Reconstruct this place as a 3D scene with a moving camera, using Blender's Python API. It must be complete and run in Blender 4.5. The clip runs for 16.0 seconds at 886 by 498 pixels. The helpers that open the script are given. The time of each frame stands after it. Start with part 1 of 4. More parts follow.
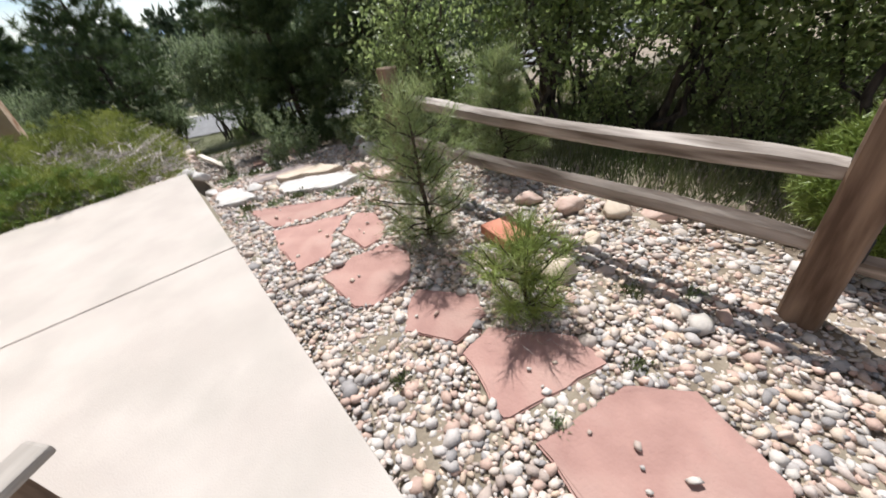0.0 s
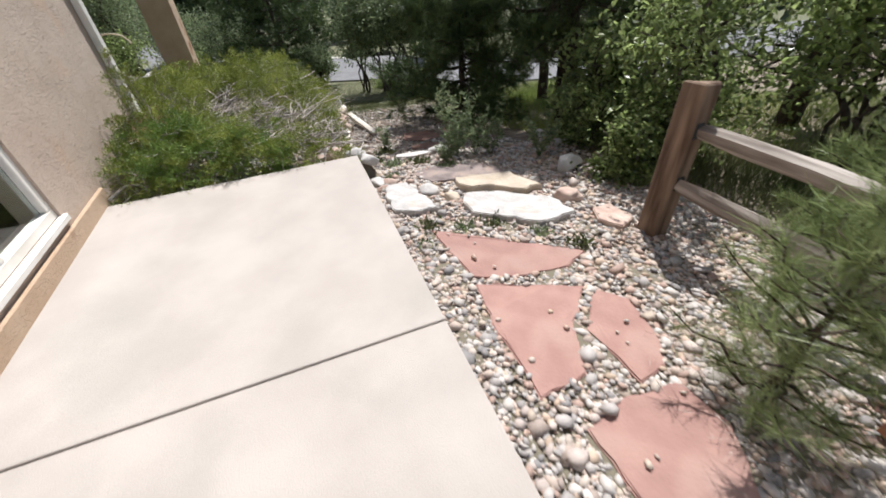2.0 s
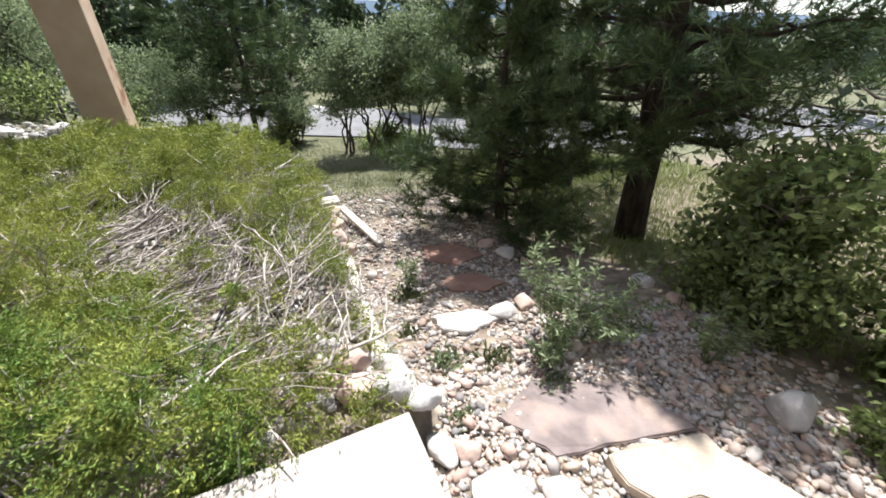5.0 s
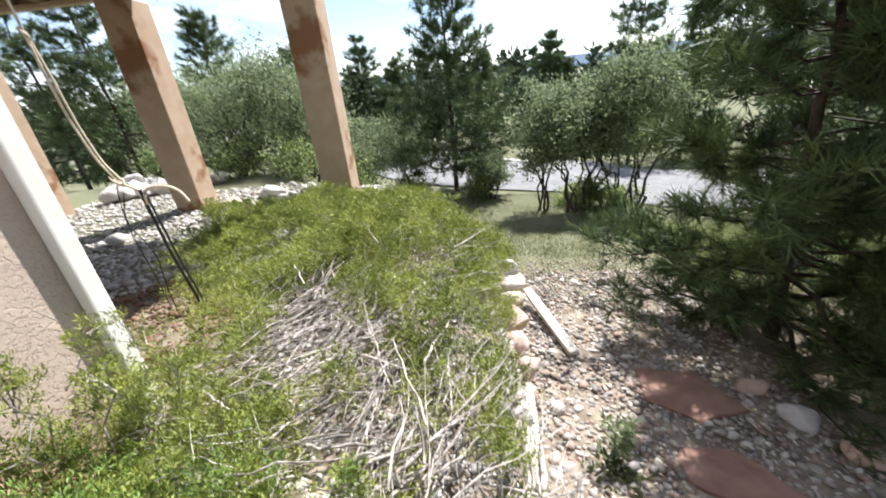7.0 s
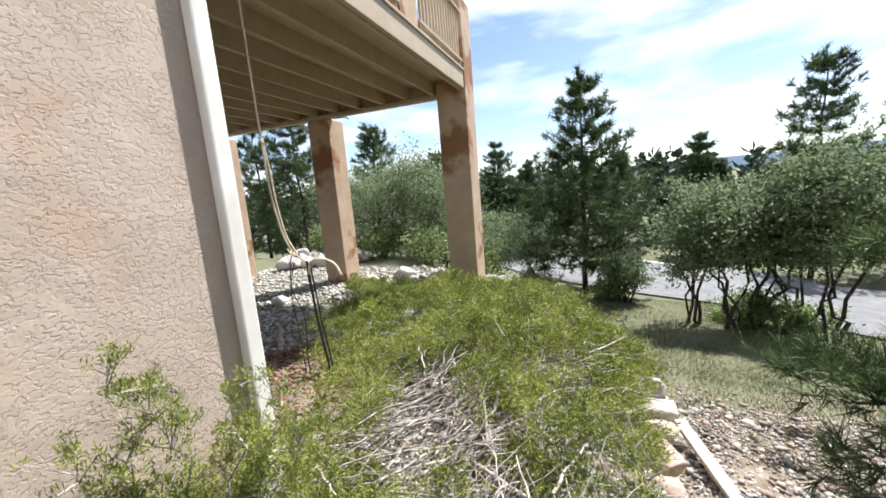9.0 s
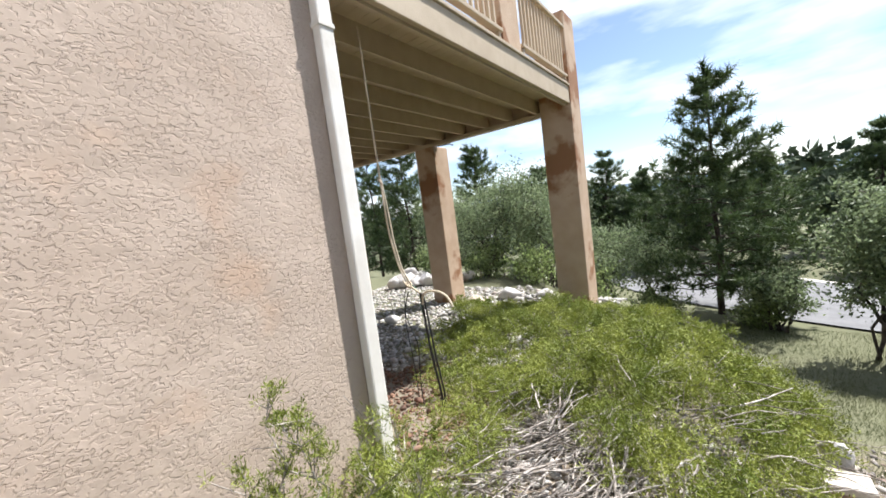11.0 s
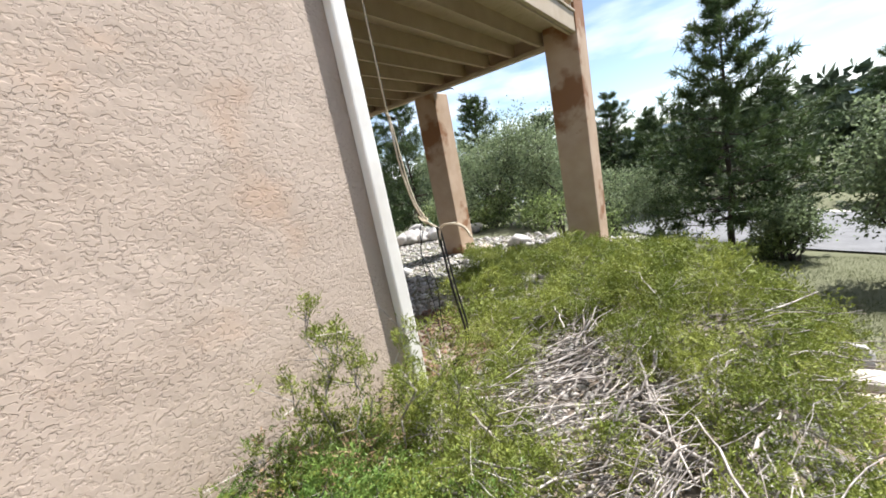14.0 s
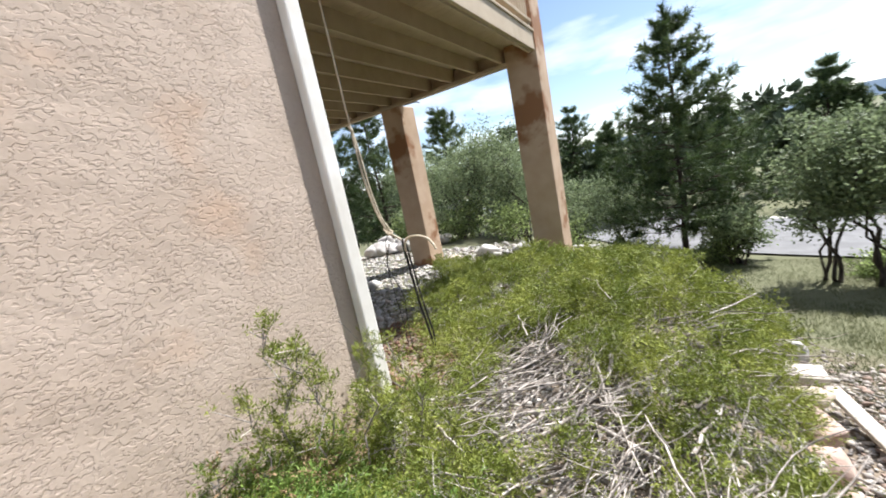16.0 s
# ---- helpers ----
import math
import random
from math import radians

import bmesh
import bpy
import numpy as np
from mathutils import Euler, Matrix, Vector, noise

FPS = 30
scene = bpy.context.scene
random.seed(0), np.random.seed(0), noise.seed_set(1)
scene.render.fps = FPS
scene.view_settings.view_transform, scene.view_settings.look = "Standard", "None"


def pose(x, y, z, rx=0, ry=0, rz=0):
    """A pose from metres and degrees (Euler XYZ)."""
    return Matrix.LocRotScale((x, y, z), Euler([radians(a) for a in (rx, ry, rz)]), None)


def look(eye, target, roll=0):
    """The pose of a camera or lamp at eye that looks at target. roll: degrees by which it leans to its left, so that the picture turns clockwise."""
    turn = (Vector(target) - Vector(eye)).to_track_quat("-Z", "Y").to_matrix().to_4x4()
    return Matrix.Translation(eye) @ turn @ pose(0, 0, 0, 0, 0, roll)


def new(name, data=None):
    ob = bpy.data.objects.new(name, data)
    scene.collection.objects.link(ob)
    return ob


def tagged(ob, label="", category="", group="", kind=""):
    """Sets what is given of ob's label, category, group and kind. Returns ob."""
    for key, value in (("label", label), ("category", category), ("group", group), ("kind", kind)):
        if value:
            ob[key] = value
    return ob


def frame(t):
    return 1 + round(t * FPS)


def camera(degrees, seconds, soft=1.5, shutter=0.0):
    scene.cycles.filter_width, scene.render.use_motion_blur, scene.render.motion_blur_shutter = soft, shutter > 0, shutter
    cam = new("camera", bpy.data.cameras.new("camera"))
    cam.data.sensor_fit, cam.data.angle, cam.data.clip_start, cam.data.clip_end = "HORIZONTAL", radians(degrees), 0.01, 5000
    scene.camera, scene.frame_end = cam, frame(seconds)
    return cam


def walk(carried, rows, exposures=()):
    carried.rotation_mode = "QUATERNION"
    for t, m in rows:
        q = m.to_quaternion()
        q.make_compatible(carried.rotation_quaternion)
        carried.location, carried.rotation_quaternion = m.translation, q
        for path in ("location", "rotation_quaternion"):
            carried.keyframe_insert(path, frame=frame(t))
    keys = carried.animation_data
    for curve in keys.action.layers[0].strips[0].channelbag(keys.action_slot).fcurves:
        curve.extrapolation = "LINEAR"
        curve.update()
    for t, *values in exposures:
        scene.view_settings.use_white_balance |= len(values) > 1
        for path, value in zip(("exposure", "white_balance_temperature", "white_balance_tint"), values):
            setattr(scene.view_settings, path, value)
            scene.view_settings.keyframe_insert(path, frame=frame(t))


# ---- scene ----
# ---- camera and its walk ----
cam = camera(99.5, 16.0, soft=1.7, shutter=0.3)
PATH = [
    (0, (-0.131, -5.44, 1.464), (0.788, -4.07, 0.333), -9.5),
    (0.5, (-0.19, -5.206, 1.454), (0.739, -3.995, 0.162), -3.6),
    (1, (-0.285, -4.759, 1.358), (0.701, -3.549, 0.107), -5.6),
    (1.5, (-0.341, -4.28, 1.439), (0.535, -2.904, 0.282), -5.5),
    (2, (-0.458, -3.763, 1.605), (0.061, -2.27, 0.379), -4.1),
    (2.1, (-0.434, -3.658, 1.609), (0.115, -2.174, 0.386), -3.0),
    (2.5, (-0.448, -3.331, 1.552), (0.366, -1.943, 0.363), 1.3),
    (2.8, (-0.375, -3.031, 1.565), (0.47, -1.616, 0.431), -2.1),
    (3, (-0.396, -2.824, 1.601), (0.315, -1.382, 0.412), -4.0),
    (3.5, (-0.4, -2.314, 1.706), (0.201, -0.771, 0.584), -1.4),
    (3.7, (-0.404, -2.131, 1.742), (0.297, -0.599, 0.665), -1.8),
    (6, (-0.333, -0.642, 1.604), (0.335, 0.924, 0.556), 6.0),
    (6.5, (-0.217, -0.415, 1.611), (-0.03, 1.317, 0.628), -1.5),
    (7, (-0.193, 0.017, 1.602), (-0.327, 1.834, 0.777), -6.0),
    (7.5, (-0.254, 0.04, 1.597), (-0.682, 1.931, 1.107), -7.7),
    (8, (-0.242, 0.196, 1.656), (-1.116, 1.98, 1.428), -6.2),
    (8.5, (-0.278, 0.176, 1.629), (-1.209, 1.921, 1.331), -7.9),
    (9, (-0.306, 0.107, 1.579), (-1.029, 1.946, 1.268), -4.7),
    (9.5, (-0.36, 0.029, 1.712), (-1.212, 1.824, 1.492), -5.1),
    (9.7, (-0.363, 0.005, 1.746), (-1.38, 1.718, 1.566), -5.2),
    (11.8, (-0.383, 0.168, 1.666), (-1.618, 1.72, 1.411), -7.4),
    (12, (-0.363, 0.147, 1.629), (-1.583, 1.691, 1.269), -6.8),
    (12.5, (-0.433, 0.108, 1.542), (-1.701, 1.605, 1.153), -8.3),
    (13, (-0.475, 0.056, 1.491), (-1.697, 1.611, 1.197), -13.3),
    (13.5, (-0.533, 0.047, 1.394), (-1.767, 1.564, 0.973), -14.2),
    (14, (-0.501, 0.035, 1.496), (-1.712, 1.582, 1.122), -11.3),
    (14.5, (-0.476, 0.043, 1.486), (-1.601, 1.658, 1.133), -10.9),
    (15, (-0.489, 0.049, 1.484), (-1.655, 1.633, 1.12), -10.7),
    (15.5, (-0.493, 0.056, 1.514), (-1.703, 1.609, 1.158), -10.1),
    (16, (-0.437, 0.04, 1.502), (-1.521, 1.685, 1.153), -11.6),
]
walk(cam, [(t, look(eye, target, roll)) for t, eye, target, roll in PATH],
     exposures=[(0.0, 0.55), (1.5, 0.52), (2.5, 0.42), (3.7, 0.40), (5.8, 1.46), (6.5, 1.36), (8.0, 1.28), (9.0, 1.12), (16.0, 1.12)])

# ---- world, sun, exposure ----
SUN_AZ, SUN_EL = radians(29), radians(59)      # azimuth from +y towards +x
world = bpy.data.worlds.new("sky")
scene.world = world
world.use_nodes = True
wn, wl = world.node_tree.nodes, world.node_tree.links
sky = wn.new("ShaderNodeTexSky")
sky.sky_type, sky.sun_disc = "NISHITA", False
sky.sun_elevation, sky.sun_rotation = SUN_EL, SUN_AZ
sky.altitude, sky.dust_density = 1800, 2.5
bg = wn["Background"]
bg.inputs[1].default_value = 0.095
# thin white clouds drifting over the blue
wtc, wmap, wnoise, wramp, wmix = (wn.new("ShaderNodeTexCoord"), wn.new("ShaderNodeMapping"), wn.new("ShaderNodeTexNoise"),
                                  wn.new("ShaderNodeValToRGB"), wn.new("ShaderNodeMix"))
wmap.inputs["Scale"].default_value = (1.2, 1.6, 4.5)
wmap.inputs["Rotation"].default_value = (0.0, 0.25, 0.5)
wnoise.inputs["Scale"].default_value, wnoise.inputs["Detail"].default_value = 2.6, 7
wramp.color_ramp.elements[0].position, wramp.color_ramp.elements[1].position = 0.42, 0.82
wmix.data_type = "RGBA"
wmix.inputs[7].default_value = (9.0, 9.2, 9.6, 1)
wl.new(wtc.outputs["Generated"], wmap.inputs[0]), wl.new(wmap.outputs[0], wnoise.inputs["Vector"])
wl.new(wnoise.outputs[0], wramp.inputs[0]), wl.new(wramp.outputs[0], wmix.inputs[0])
wl.new(sky.outputs[0], wmix.inputs[6]), wl.new(wmix.outputs[2], bg.inputs[0])
sun = new("sun", bpy.data.lights.new("sun", "SUN"))
sun.data.energy, sun.data.angle, sun.data.color = 4.9, radians(0.53), (1.0, 0.985, 0.968)
sun.matrix_world = look((math.sin(SUN_AZ) * math.cos(SUN_EL) * 40, math.cos(SUN_AZ) * math.cos(SUN_EL) * 40, math.sin(SUN_EL) * 40), (0, 0, 0))


# ---- materials ----
def material(name, dark, light, scale=6.0, rough=0.85, bump=0.0, bump_scale=60.0, stain=None, stain_scale=0.7, stain_at=(0.5, 0.7),
             spread=0.0, metal=0.0, stretch=(1, 1, 1), detail=6, transmit=0.0, spec=0.35, island=False):
    """Two tones mixed by noise, an optional stain at a larger scale, a tint that varies from piece to piece, and fine relief."""
    m = bpy.data.materials.new(name)
    m.use_nodes = True
    n, l = m.node_tree.nodes, m.node_tree.links
    b = n["Principled BSDF"]
    co = n.new("ShaderNodeTexCoord")
    mp = n.new("ShaderNodeMapping")
    mp.inputs["Scale"].default_value = stretch
    l.new(co.outputs["Object"], mp.inputs[0])
    no = n.new("ShaderNodeTexNoise")
    no.inputs["Scale"].default_value, no.inputs["Detail"].default_value = scale, detail
    l.new(mp.outputs[0], no.inputs["Vector"])
    ra = n.new("ShaderNodeValToRGB")
    ra.color_ramp.elements[0].position, ra.color_ramp.elements[1].position = 0.36, 0.66
    ra.color_ramp.elements[0].color, ra.color_ramp.elements[1].color = (*dark, 1), (*light, 1)
    l.new(no.outputs[0], ra.inputs[0])
    out = ra.outputs[0]
    if stain:
        n2 = n.new("ShaderNodeTexNoise")
        n2.inputs["Scale"].default_value, n2.inputs["Detail"].default_value = stain_scale, 5
        l.new(co.outputs["Object"], n2.inputs["Vector"])
        r2 = n.new("ShaderNodeValToRGB")
        r2.color_ramp.elements[0].position, r2.color_ramp.elements[1].position = stain_at
        l.new(n2.outputs[0], r2.inputs[0])
        mx = n.new("ShaderNodeMix")
        mx.data_type = "RGBA"
        mx.inputs[7].default_value = (*stain, 1)
        l.new(r2.outputs[0], mx.inputs[0]), l.new(out, mx.inputs[6])
        out = mx.outputs[2]
    if spread:
        if island:
            rnd = n.new("ShaderNodeNewGeometry").outputs["Random Per Island"]
        else:
            rnd = n.new("ShaderNodeObjectInfo").outputs["Random"]
        mr = n.new("ShaderNodeMapRange")
        mr.inputs[3].default_value, mr.inputs[4].default_value = 1 - spread, 1 + spread
        hs = n.new("ShaderNodeHueSaturation")
        l.new(rnd, mr.inputs[0]), l.new(mr.outputs[0], hs.inputs["Value"]), l.new(out, hs.inputs["Color"])
        out = hs.outputs[0]
    l.new(out, b.inputs["Base Color"])
    b.inputs["Roughness"].default_value, b.inputs["Metallic"].default_value = rough, metal
    b.inputs["Specular IOR Level"].default_value = spec
    if transmit:
        tr, ms = n.new("ShaderNodeBsdfTranslucent"), n.new("ShaderNodeMixShader")
        ms.inputs[0].default_value = transmit
        l.new(out, tr.inputs[0]), l.new(b.outputs[0], ms.inputs[1]), l.new(tr.outputs[0], ms.inputs[2])
        l.new(ms.outputs[0], n["Material Output"].inputs[0])
    if bump:
        bn, bu = n.new("ShaderNodeTexNoise"), n.new("ShaderNodeBump")
        bn.inputs["Scale"].default_value, bn.inputs["Detail"].default_value = bump_scale, 6
        bu.inputs["Strength"].default_value, bu.inputs["Distance"].default_value = bump, 0.01
        l.new(mp.outputs[0], bn.inputs["Vector"]), l.new(bn.outputs[0], bu.inputs["Height"]), l.new(bu.outputs[0], b.inputs["Normal"])
    return m



def speckled(name, stops, rough=.75):
    """Stone tones that differ from pebble to pebble, with a fine grain."""
    m = material(name, (.8, .8, .8), (1.1, 1.1, 1.1), 14, rough, .25, 120)
    n, l = m.node_tree.nodes, m.node_tree.links
    b = n["Principled BSDF"]
    grain = b.inputs["Base Color"].links[0].from_socket
    ge, ra, mx = n.new("ShaderNodeNewGeometry"), n.new("ShaderNodeValToRGB"), n.new("ShaderNodeMix")
    ra.color_ramp.interpolation = "CONSTANT"
    for k, c in enumerate(stops):
        e = ra.color_ramp.elements[0] if k == 0 else ra.color_ramp.elements.new(k / len(stops))
        e.color = (*c, 1)
    ra.color_ramp.elements.remove(ra.color_ramp.elements[-1])
    mx.data_type, mx.blend_type = "RGBA", "MULTIPLY"
    mx.inputs[0].default_value = 1.0
    l.new(ge.outputs["Random Per Island"], ra.inputs[0]), l.new(ra.outputs[0], mx.inputs[6]), l.new(grain, mx.inputs[7])
    l.new(mx.outputs[2], b.inputs["Base Color"])
    return m


def stucco_relief(m, depth):
    """Knock-down plaster: flattened, sideways-drawn ridges with torn edges."""
    n, l = m.node_tree.nodes, m.node_tree.links
    b = n["Principled BSDF"]
    co, mp, wv = n.new("ShaderNodeTexCoord"), n.new("ShaderNodeMapping"), n.new("ShaderNodeTexNoise")
    mp.inputs["Scale"].default_value, mp.inputs["Rotation"].default_value = (1, .85, 1.2), (0.5, 0, 0)
    wv.inputs["Scale"].default_value, wv.inputs["Detail"].default_value = 50, 5
    wv.inputs["Distortion"].default_value = .6
    ra, bu = n.new("ShaderNodeValToRGB"), n.new("ShaderNodeBump")
    ra.color_ramp.elements[0].position, ra.color_ramp.elements[1].position = .40, .49
    flat, fr, mul = n.new("ShaderNodeTexNoise"), n.new("ShaderNodeMapRange"), n.new("ShaderNodeMath")
    flat.inputs["Scale"].default_value, flat.inputs["Detail"].default_value = 7, 4
    fr.inputs[1].default_value, fr.inputs[2].default_value, fr.inputs[3].default_value, fr.inputs[4].default_value = .38, .60, .42, 1.0
    mul.operation = "MULTIPLY"
    bu.inputs["Strength"].default_value, bu.inputs["Distance"].default_value = 1.0, depth
    l.new(co.outputs["Object"], mp.inputs[0]), l.new(mp.outputs[0], wv.inputs["Vector"]), l.new(wv.outputs[0], ra.inputs[0])
    l.new(co.outputs["Object"], flat.inputs["Vector"]), l.new(flat.outputs[0], fr.inputs[0])
    l.new(ra.outputs[0], mul.inputs[0]), l.new(fr.outputs[0], mul.inputs[1])
    l.new(mul.outputs[0], bu.inputs["Height"]), l.new(bu.outputs[0], b.inputs["Normal"])
    return m


def glass_pane(name):
    m = bpy.data.materials.new(name)
    m.use_nodes = True
    b = m.node_tree.nodes["Principled BSDF"]
    b.inputs["Base Color"].default_value = (.8, .88, .86, 1)
    b.inputs["Roughness"].default_value, b.inputs["Transmission Weight"].default_value, b.inputs["IOR"].default_value = .02, 1.0, 1.45
    return m


M = {
    "concrete": material("concrete", (.385, .345, .315), (.44, .398, .365), 2.2, .9, .25, 160, stain=(.345, .318, .288), stain_scale=1.5, stain_at=(.48, .74)),
    "stucco": material("stucco", (.482, .382, .308), (.545, .438, .360), 3.0, .95, .9, 55, stain=(.53, .375, .275), stain_scale=2.6, stain_at=(.60, .80)),
    "post_stucco": material("post_stucco", (.47, .335, .230), (.54, .400, .290), 3.0, .95, .6, 90, stain=(.29, .145, .075), stain_scale=.8, stain_at=(.52, .56)),
    "deck_paint": material("deck_paint", (.44, .35, .25), (.50, .41, .30), 4.0, .7, .2, 60, stretch=(1, 1, 1)),
    "white_paint": material("white_paint", (.72, .68, .62), (.82, .79, .74), 5.0, .5, .1, 40, stain=(.5, .45, .38), stain_scale=3, stain_at=(.62, .8)),
    "flagstone": material("flagstone", (.295, .170, .146), (.375, .225, .192), 5.0, .9, .35, 60, stain=(.36, .235, .20), stain_scale=3.0, spread=.10),
    "pebble": material("pebble", (.36, .31, .26), (.52, .46, .39), 9.0, .8, .2, 150, spread=.0),
    "weathered_wood": material("weathered_wood", (.085, .052, .034), (.27, .19, .135), 14.0, .85, .7, 30, stretch=(1, 1, .12)),
    "rail_wood": material("rail_wood", (.125, .100, .082), (.42, .375, .335), 16.0, .85, .7, 30, stretch=(1, .1, 1)),
    "soil": material("soil", (.15, .115, .085), (.29, .24, .185), 7.0, .95, .8, 40, stain=(.17, .15, .11), stain_scale=.16, stain_at=(.50, .62)),
    "bark": material("bark", (.025, .018, .014), (.09, .065, .05), 14.0, .95, .9, 30, stretch=(1, 1, .3)),
    "oak_bark": material("oak_bark", (.035, .028, .024), (.11, .09, .08), 16.0, .95, .9, 30, stretch=(1, 1, .3)),
    "oak_leaf": material("oak_leaf", (.135, .185, .058), (.33, .40, .165), 3.0, .36, spread=.55, island=True, transmit=.58, spec=.6),
    "shrub_leaf": material("shrub_leaf", (.145, .19, .095), (.28, .335, .185), 3.0, .55, spread=.45, island=True, transmit=.42),
    "needle": material("needle", (.046, .076, .028), (.105, .145, .052), 2.0, .5, spread=.5, island=True, transmit=.22, spec=.25),
    "young_needle": material("young_needle", (.17, .225, .085), (.31, .36, .165), 2.0, .40, spread=.35, island=True, transmit=.38),
    "juniper": material("juniper", (.130, .170, .026), (.320, .350, .078), 2.6, .55, spread=.28, island=True, transmit=.22),
    "fresh_juniper": material("fresh_juniper", (.095, .170, .030), (.215, .300, .070), 2.4, .5, spread=.3, island=True, transmit=.22),
    "dry_twig": material("dry_twig", (.20, .170, .145), (.50, .455, .42), 20.0, .9, .3, 60, spread=.6, island=True),
    "grass": material("grass", (.068, .092, .034), (.175, .180, .088), 1.2, .8, spread=.3, island=True, transmit=.2),
    "asphalt": material("asphalt", (.155, .155, .16), (.20, .20, .205), 3.0, .9, .3, 200),
    "white_rock": material("white_rock", (.42, .40, .385), (.56, .535, .515), 7.0, .9, 1.0, 26, stain=(.48, .37, .27), stain_scale=2.5, stain_at=(.60, .78), spread=.08),
    "tan_rock": material("tan_rock", (.44, .365, .285), (.57, .485, .395), 5.0, .9, .9, 20, spread=.12),
    "gravel": speckled("gravel", [(.50, .46, .42), (.34, .315, .30), (.47, .39, .32), (.54, .50, .465), (.42, .30, .25), (.25, .235, .23), (.50, .43, .375), (.42, .385, .365), (.48, .37, .285), (.53, .485, .45), (.38, .31, .27), (.49, .415, .375), (.45, .32, .265), (.52, .42, .36)]),
    "dark_gravel": speckled("dark_gravel", [(.34, .30, .27), (.22, .20, .19), (.42, .37, .32), (.30, .22, .18), (.50, .46, .42)]),
    "pale_gravel": speckled("pale_gravel", [(.50, .475, .44), (.38, .36, .335), (.56, .535, .50), (.44, .385, .345), (.31, .295, .28)]),
    "mulch": speckled("mulch", [(.16, .085, .055), (.23, .13, .085), (.12, .07, .05), (.27, .17, .12), (.19, .10, .07)]),
    "dead_foliage": material("dead_foliage", (.22, .135, .075), (.36, .25, .15), 4, .8, spread=.35, island=True, transmit=.15),
    "red_slab": material("red_slab", (.23, .13, .10), (.31, .19, .145), 6, .9, .4, 50),
    "orange_brick": material("orange_brick", (.42, .165, .105), (.50, .215, .145), 8, .9, .4, 70),
    "dark_slate": material("dark_slate", (.15, .12, .115), (.27, .22, .205), 6, .85, .5, 40, stain=(.34, .26, .22), stain_scale=4),
    "pink_rock": material("pink_rock", (.44, .31, .26), (.60, .47, .40), 6, .9, .9, 22, spread=.12),
    "rope": material("rope", (.48, .40, .29), (.62, .55, .43), 60, .9, .5, 200),
    "black_rubber": material("black_rubber", (.012, .012, .013), (.03, .03, .032), 20, .5),
    "green_wire": material("green_wire", (.01, .06, .035), (.02, .10, .06), 20, .5),
    "pale_timber": material("pale_timber", (.46, .41, .35), (.68, .63, .56), 9, .9, .5, 40, stretch=(1, .2, 1)),
    "grey_wood": material("grey_wood", (.20, .18, .16), (.36, .33, .30), 10, .85, .5, 40, stretch=(.2, 1, 1)),
    "bright_needle": material("bright_needle", (.165, .225, .048), (.29, .345, .11), 2, .5, spread=.25, island=True, transmit=.25),
    "far_green": material("far_green", (.06, .085, .05), (.11, .135, .075), .5, .9, spread=.3, island=True),
    # distance haze is put into this pale blue
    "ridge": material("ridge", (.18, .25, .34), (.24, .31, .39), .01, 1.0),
    "kerb": material("kerb", (.48, .45, .41), (.60, .57, .52), 3, .9, .3, 60),
    # near-black for the slab joint and for painted shade in mortises and room
    "dark_joint_and_shade": material("dark_joint_and_shade", (.03, .03, .03), (.05, .05, .05), 3, .9),
    "glass": glass_pane("glass"),
}


def meadow(m):
    """Green turf over the soil on the slope towards the road, broken up at its edge."""
    n, l = m.node_tree.nodes, m.node_tree.links
    b = n["Principled BSDF"]
    soil = b.inputs["Base Color"].links[0].from_socket
    co, sp, no, ad, mr, mx = (n.new("ShaderNodeTexCoord"), n.new("ShaderNodeSeparateXYZ"), n.new("ShaderNodeTexNoise"), n.new("ShaderNodeMath"),
                              n.new("ShaderNodeMapRange"), n.new("ShaderNodeMix"))
    no.inputs["Scale"].default_value, no.inputs["Detail"].default_value = 1.1, 6
    ad.operation = "MULTIPLY_ADD"
    ad.inputs[1].default_value = 5.0
    mr.inputs[1].default_value, mr.inputs[2].default_value, mr.inputs[3].default_value, mr.inputs[4].default_value = 6.0, 8.2, 0.0, .85
    mx.data_type = "RGBA"
    mx.inputs[7].default_value = (.118, .128, .068, 1)
    l.new(co.outputs["Object"], sp.inputs[0]), l.new(co.outputs["Object"], no.inputs["Vector"])
    l.new(no.outputs[0], ad.inputs[0]), l.new(sp.outputs[1], ad.inputs[2]), l.new(ad.outputs[0], mr.inputs[0])
    l.new(mr.outputs[0], mx.inputs[0]), l.new(soil, mx.inputs[6]), l.new(mx.outputs[2], b.inputs["Base Color"])


meadow(M["soil"])
stucco_relief(M["stucco"], .0042)
stucco_relief(M["post_stucco"], .003)


# ---- mesh helpers ----
def part(name, bm, mat, parent=None, label="", smooth=False):
    """Link a bmesh as one mesh object under a thing."""
    me = bpy.data.meshes.new(name)
    bm.to_mesh(me)
    bm.free()
    if smooth:
        me.polygons.foreach_set("use_smooth", [True] * len(me.polygons))
    me.materials.append(mat)
    ob = new(name, me)
    ob.parent = parent
    if label:
        ob["label"] = label
    return ob


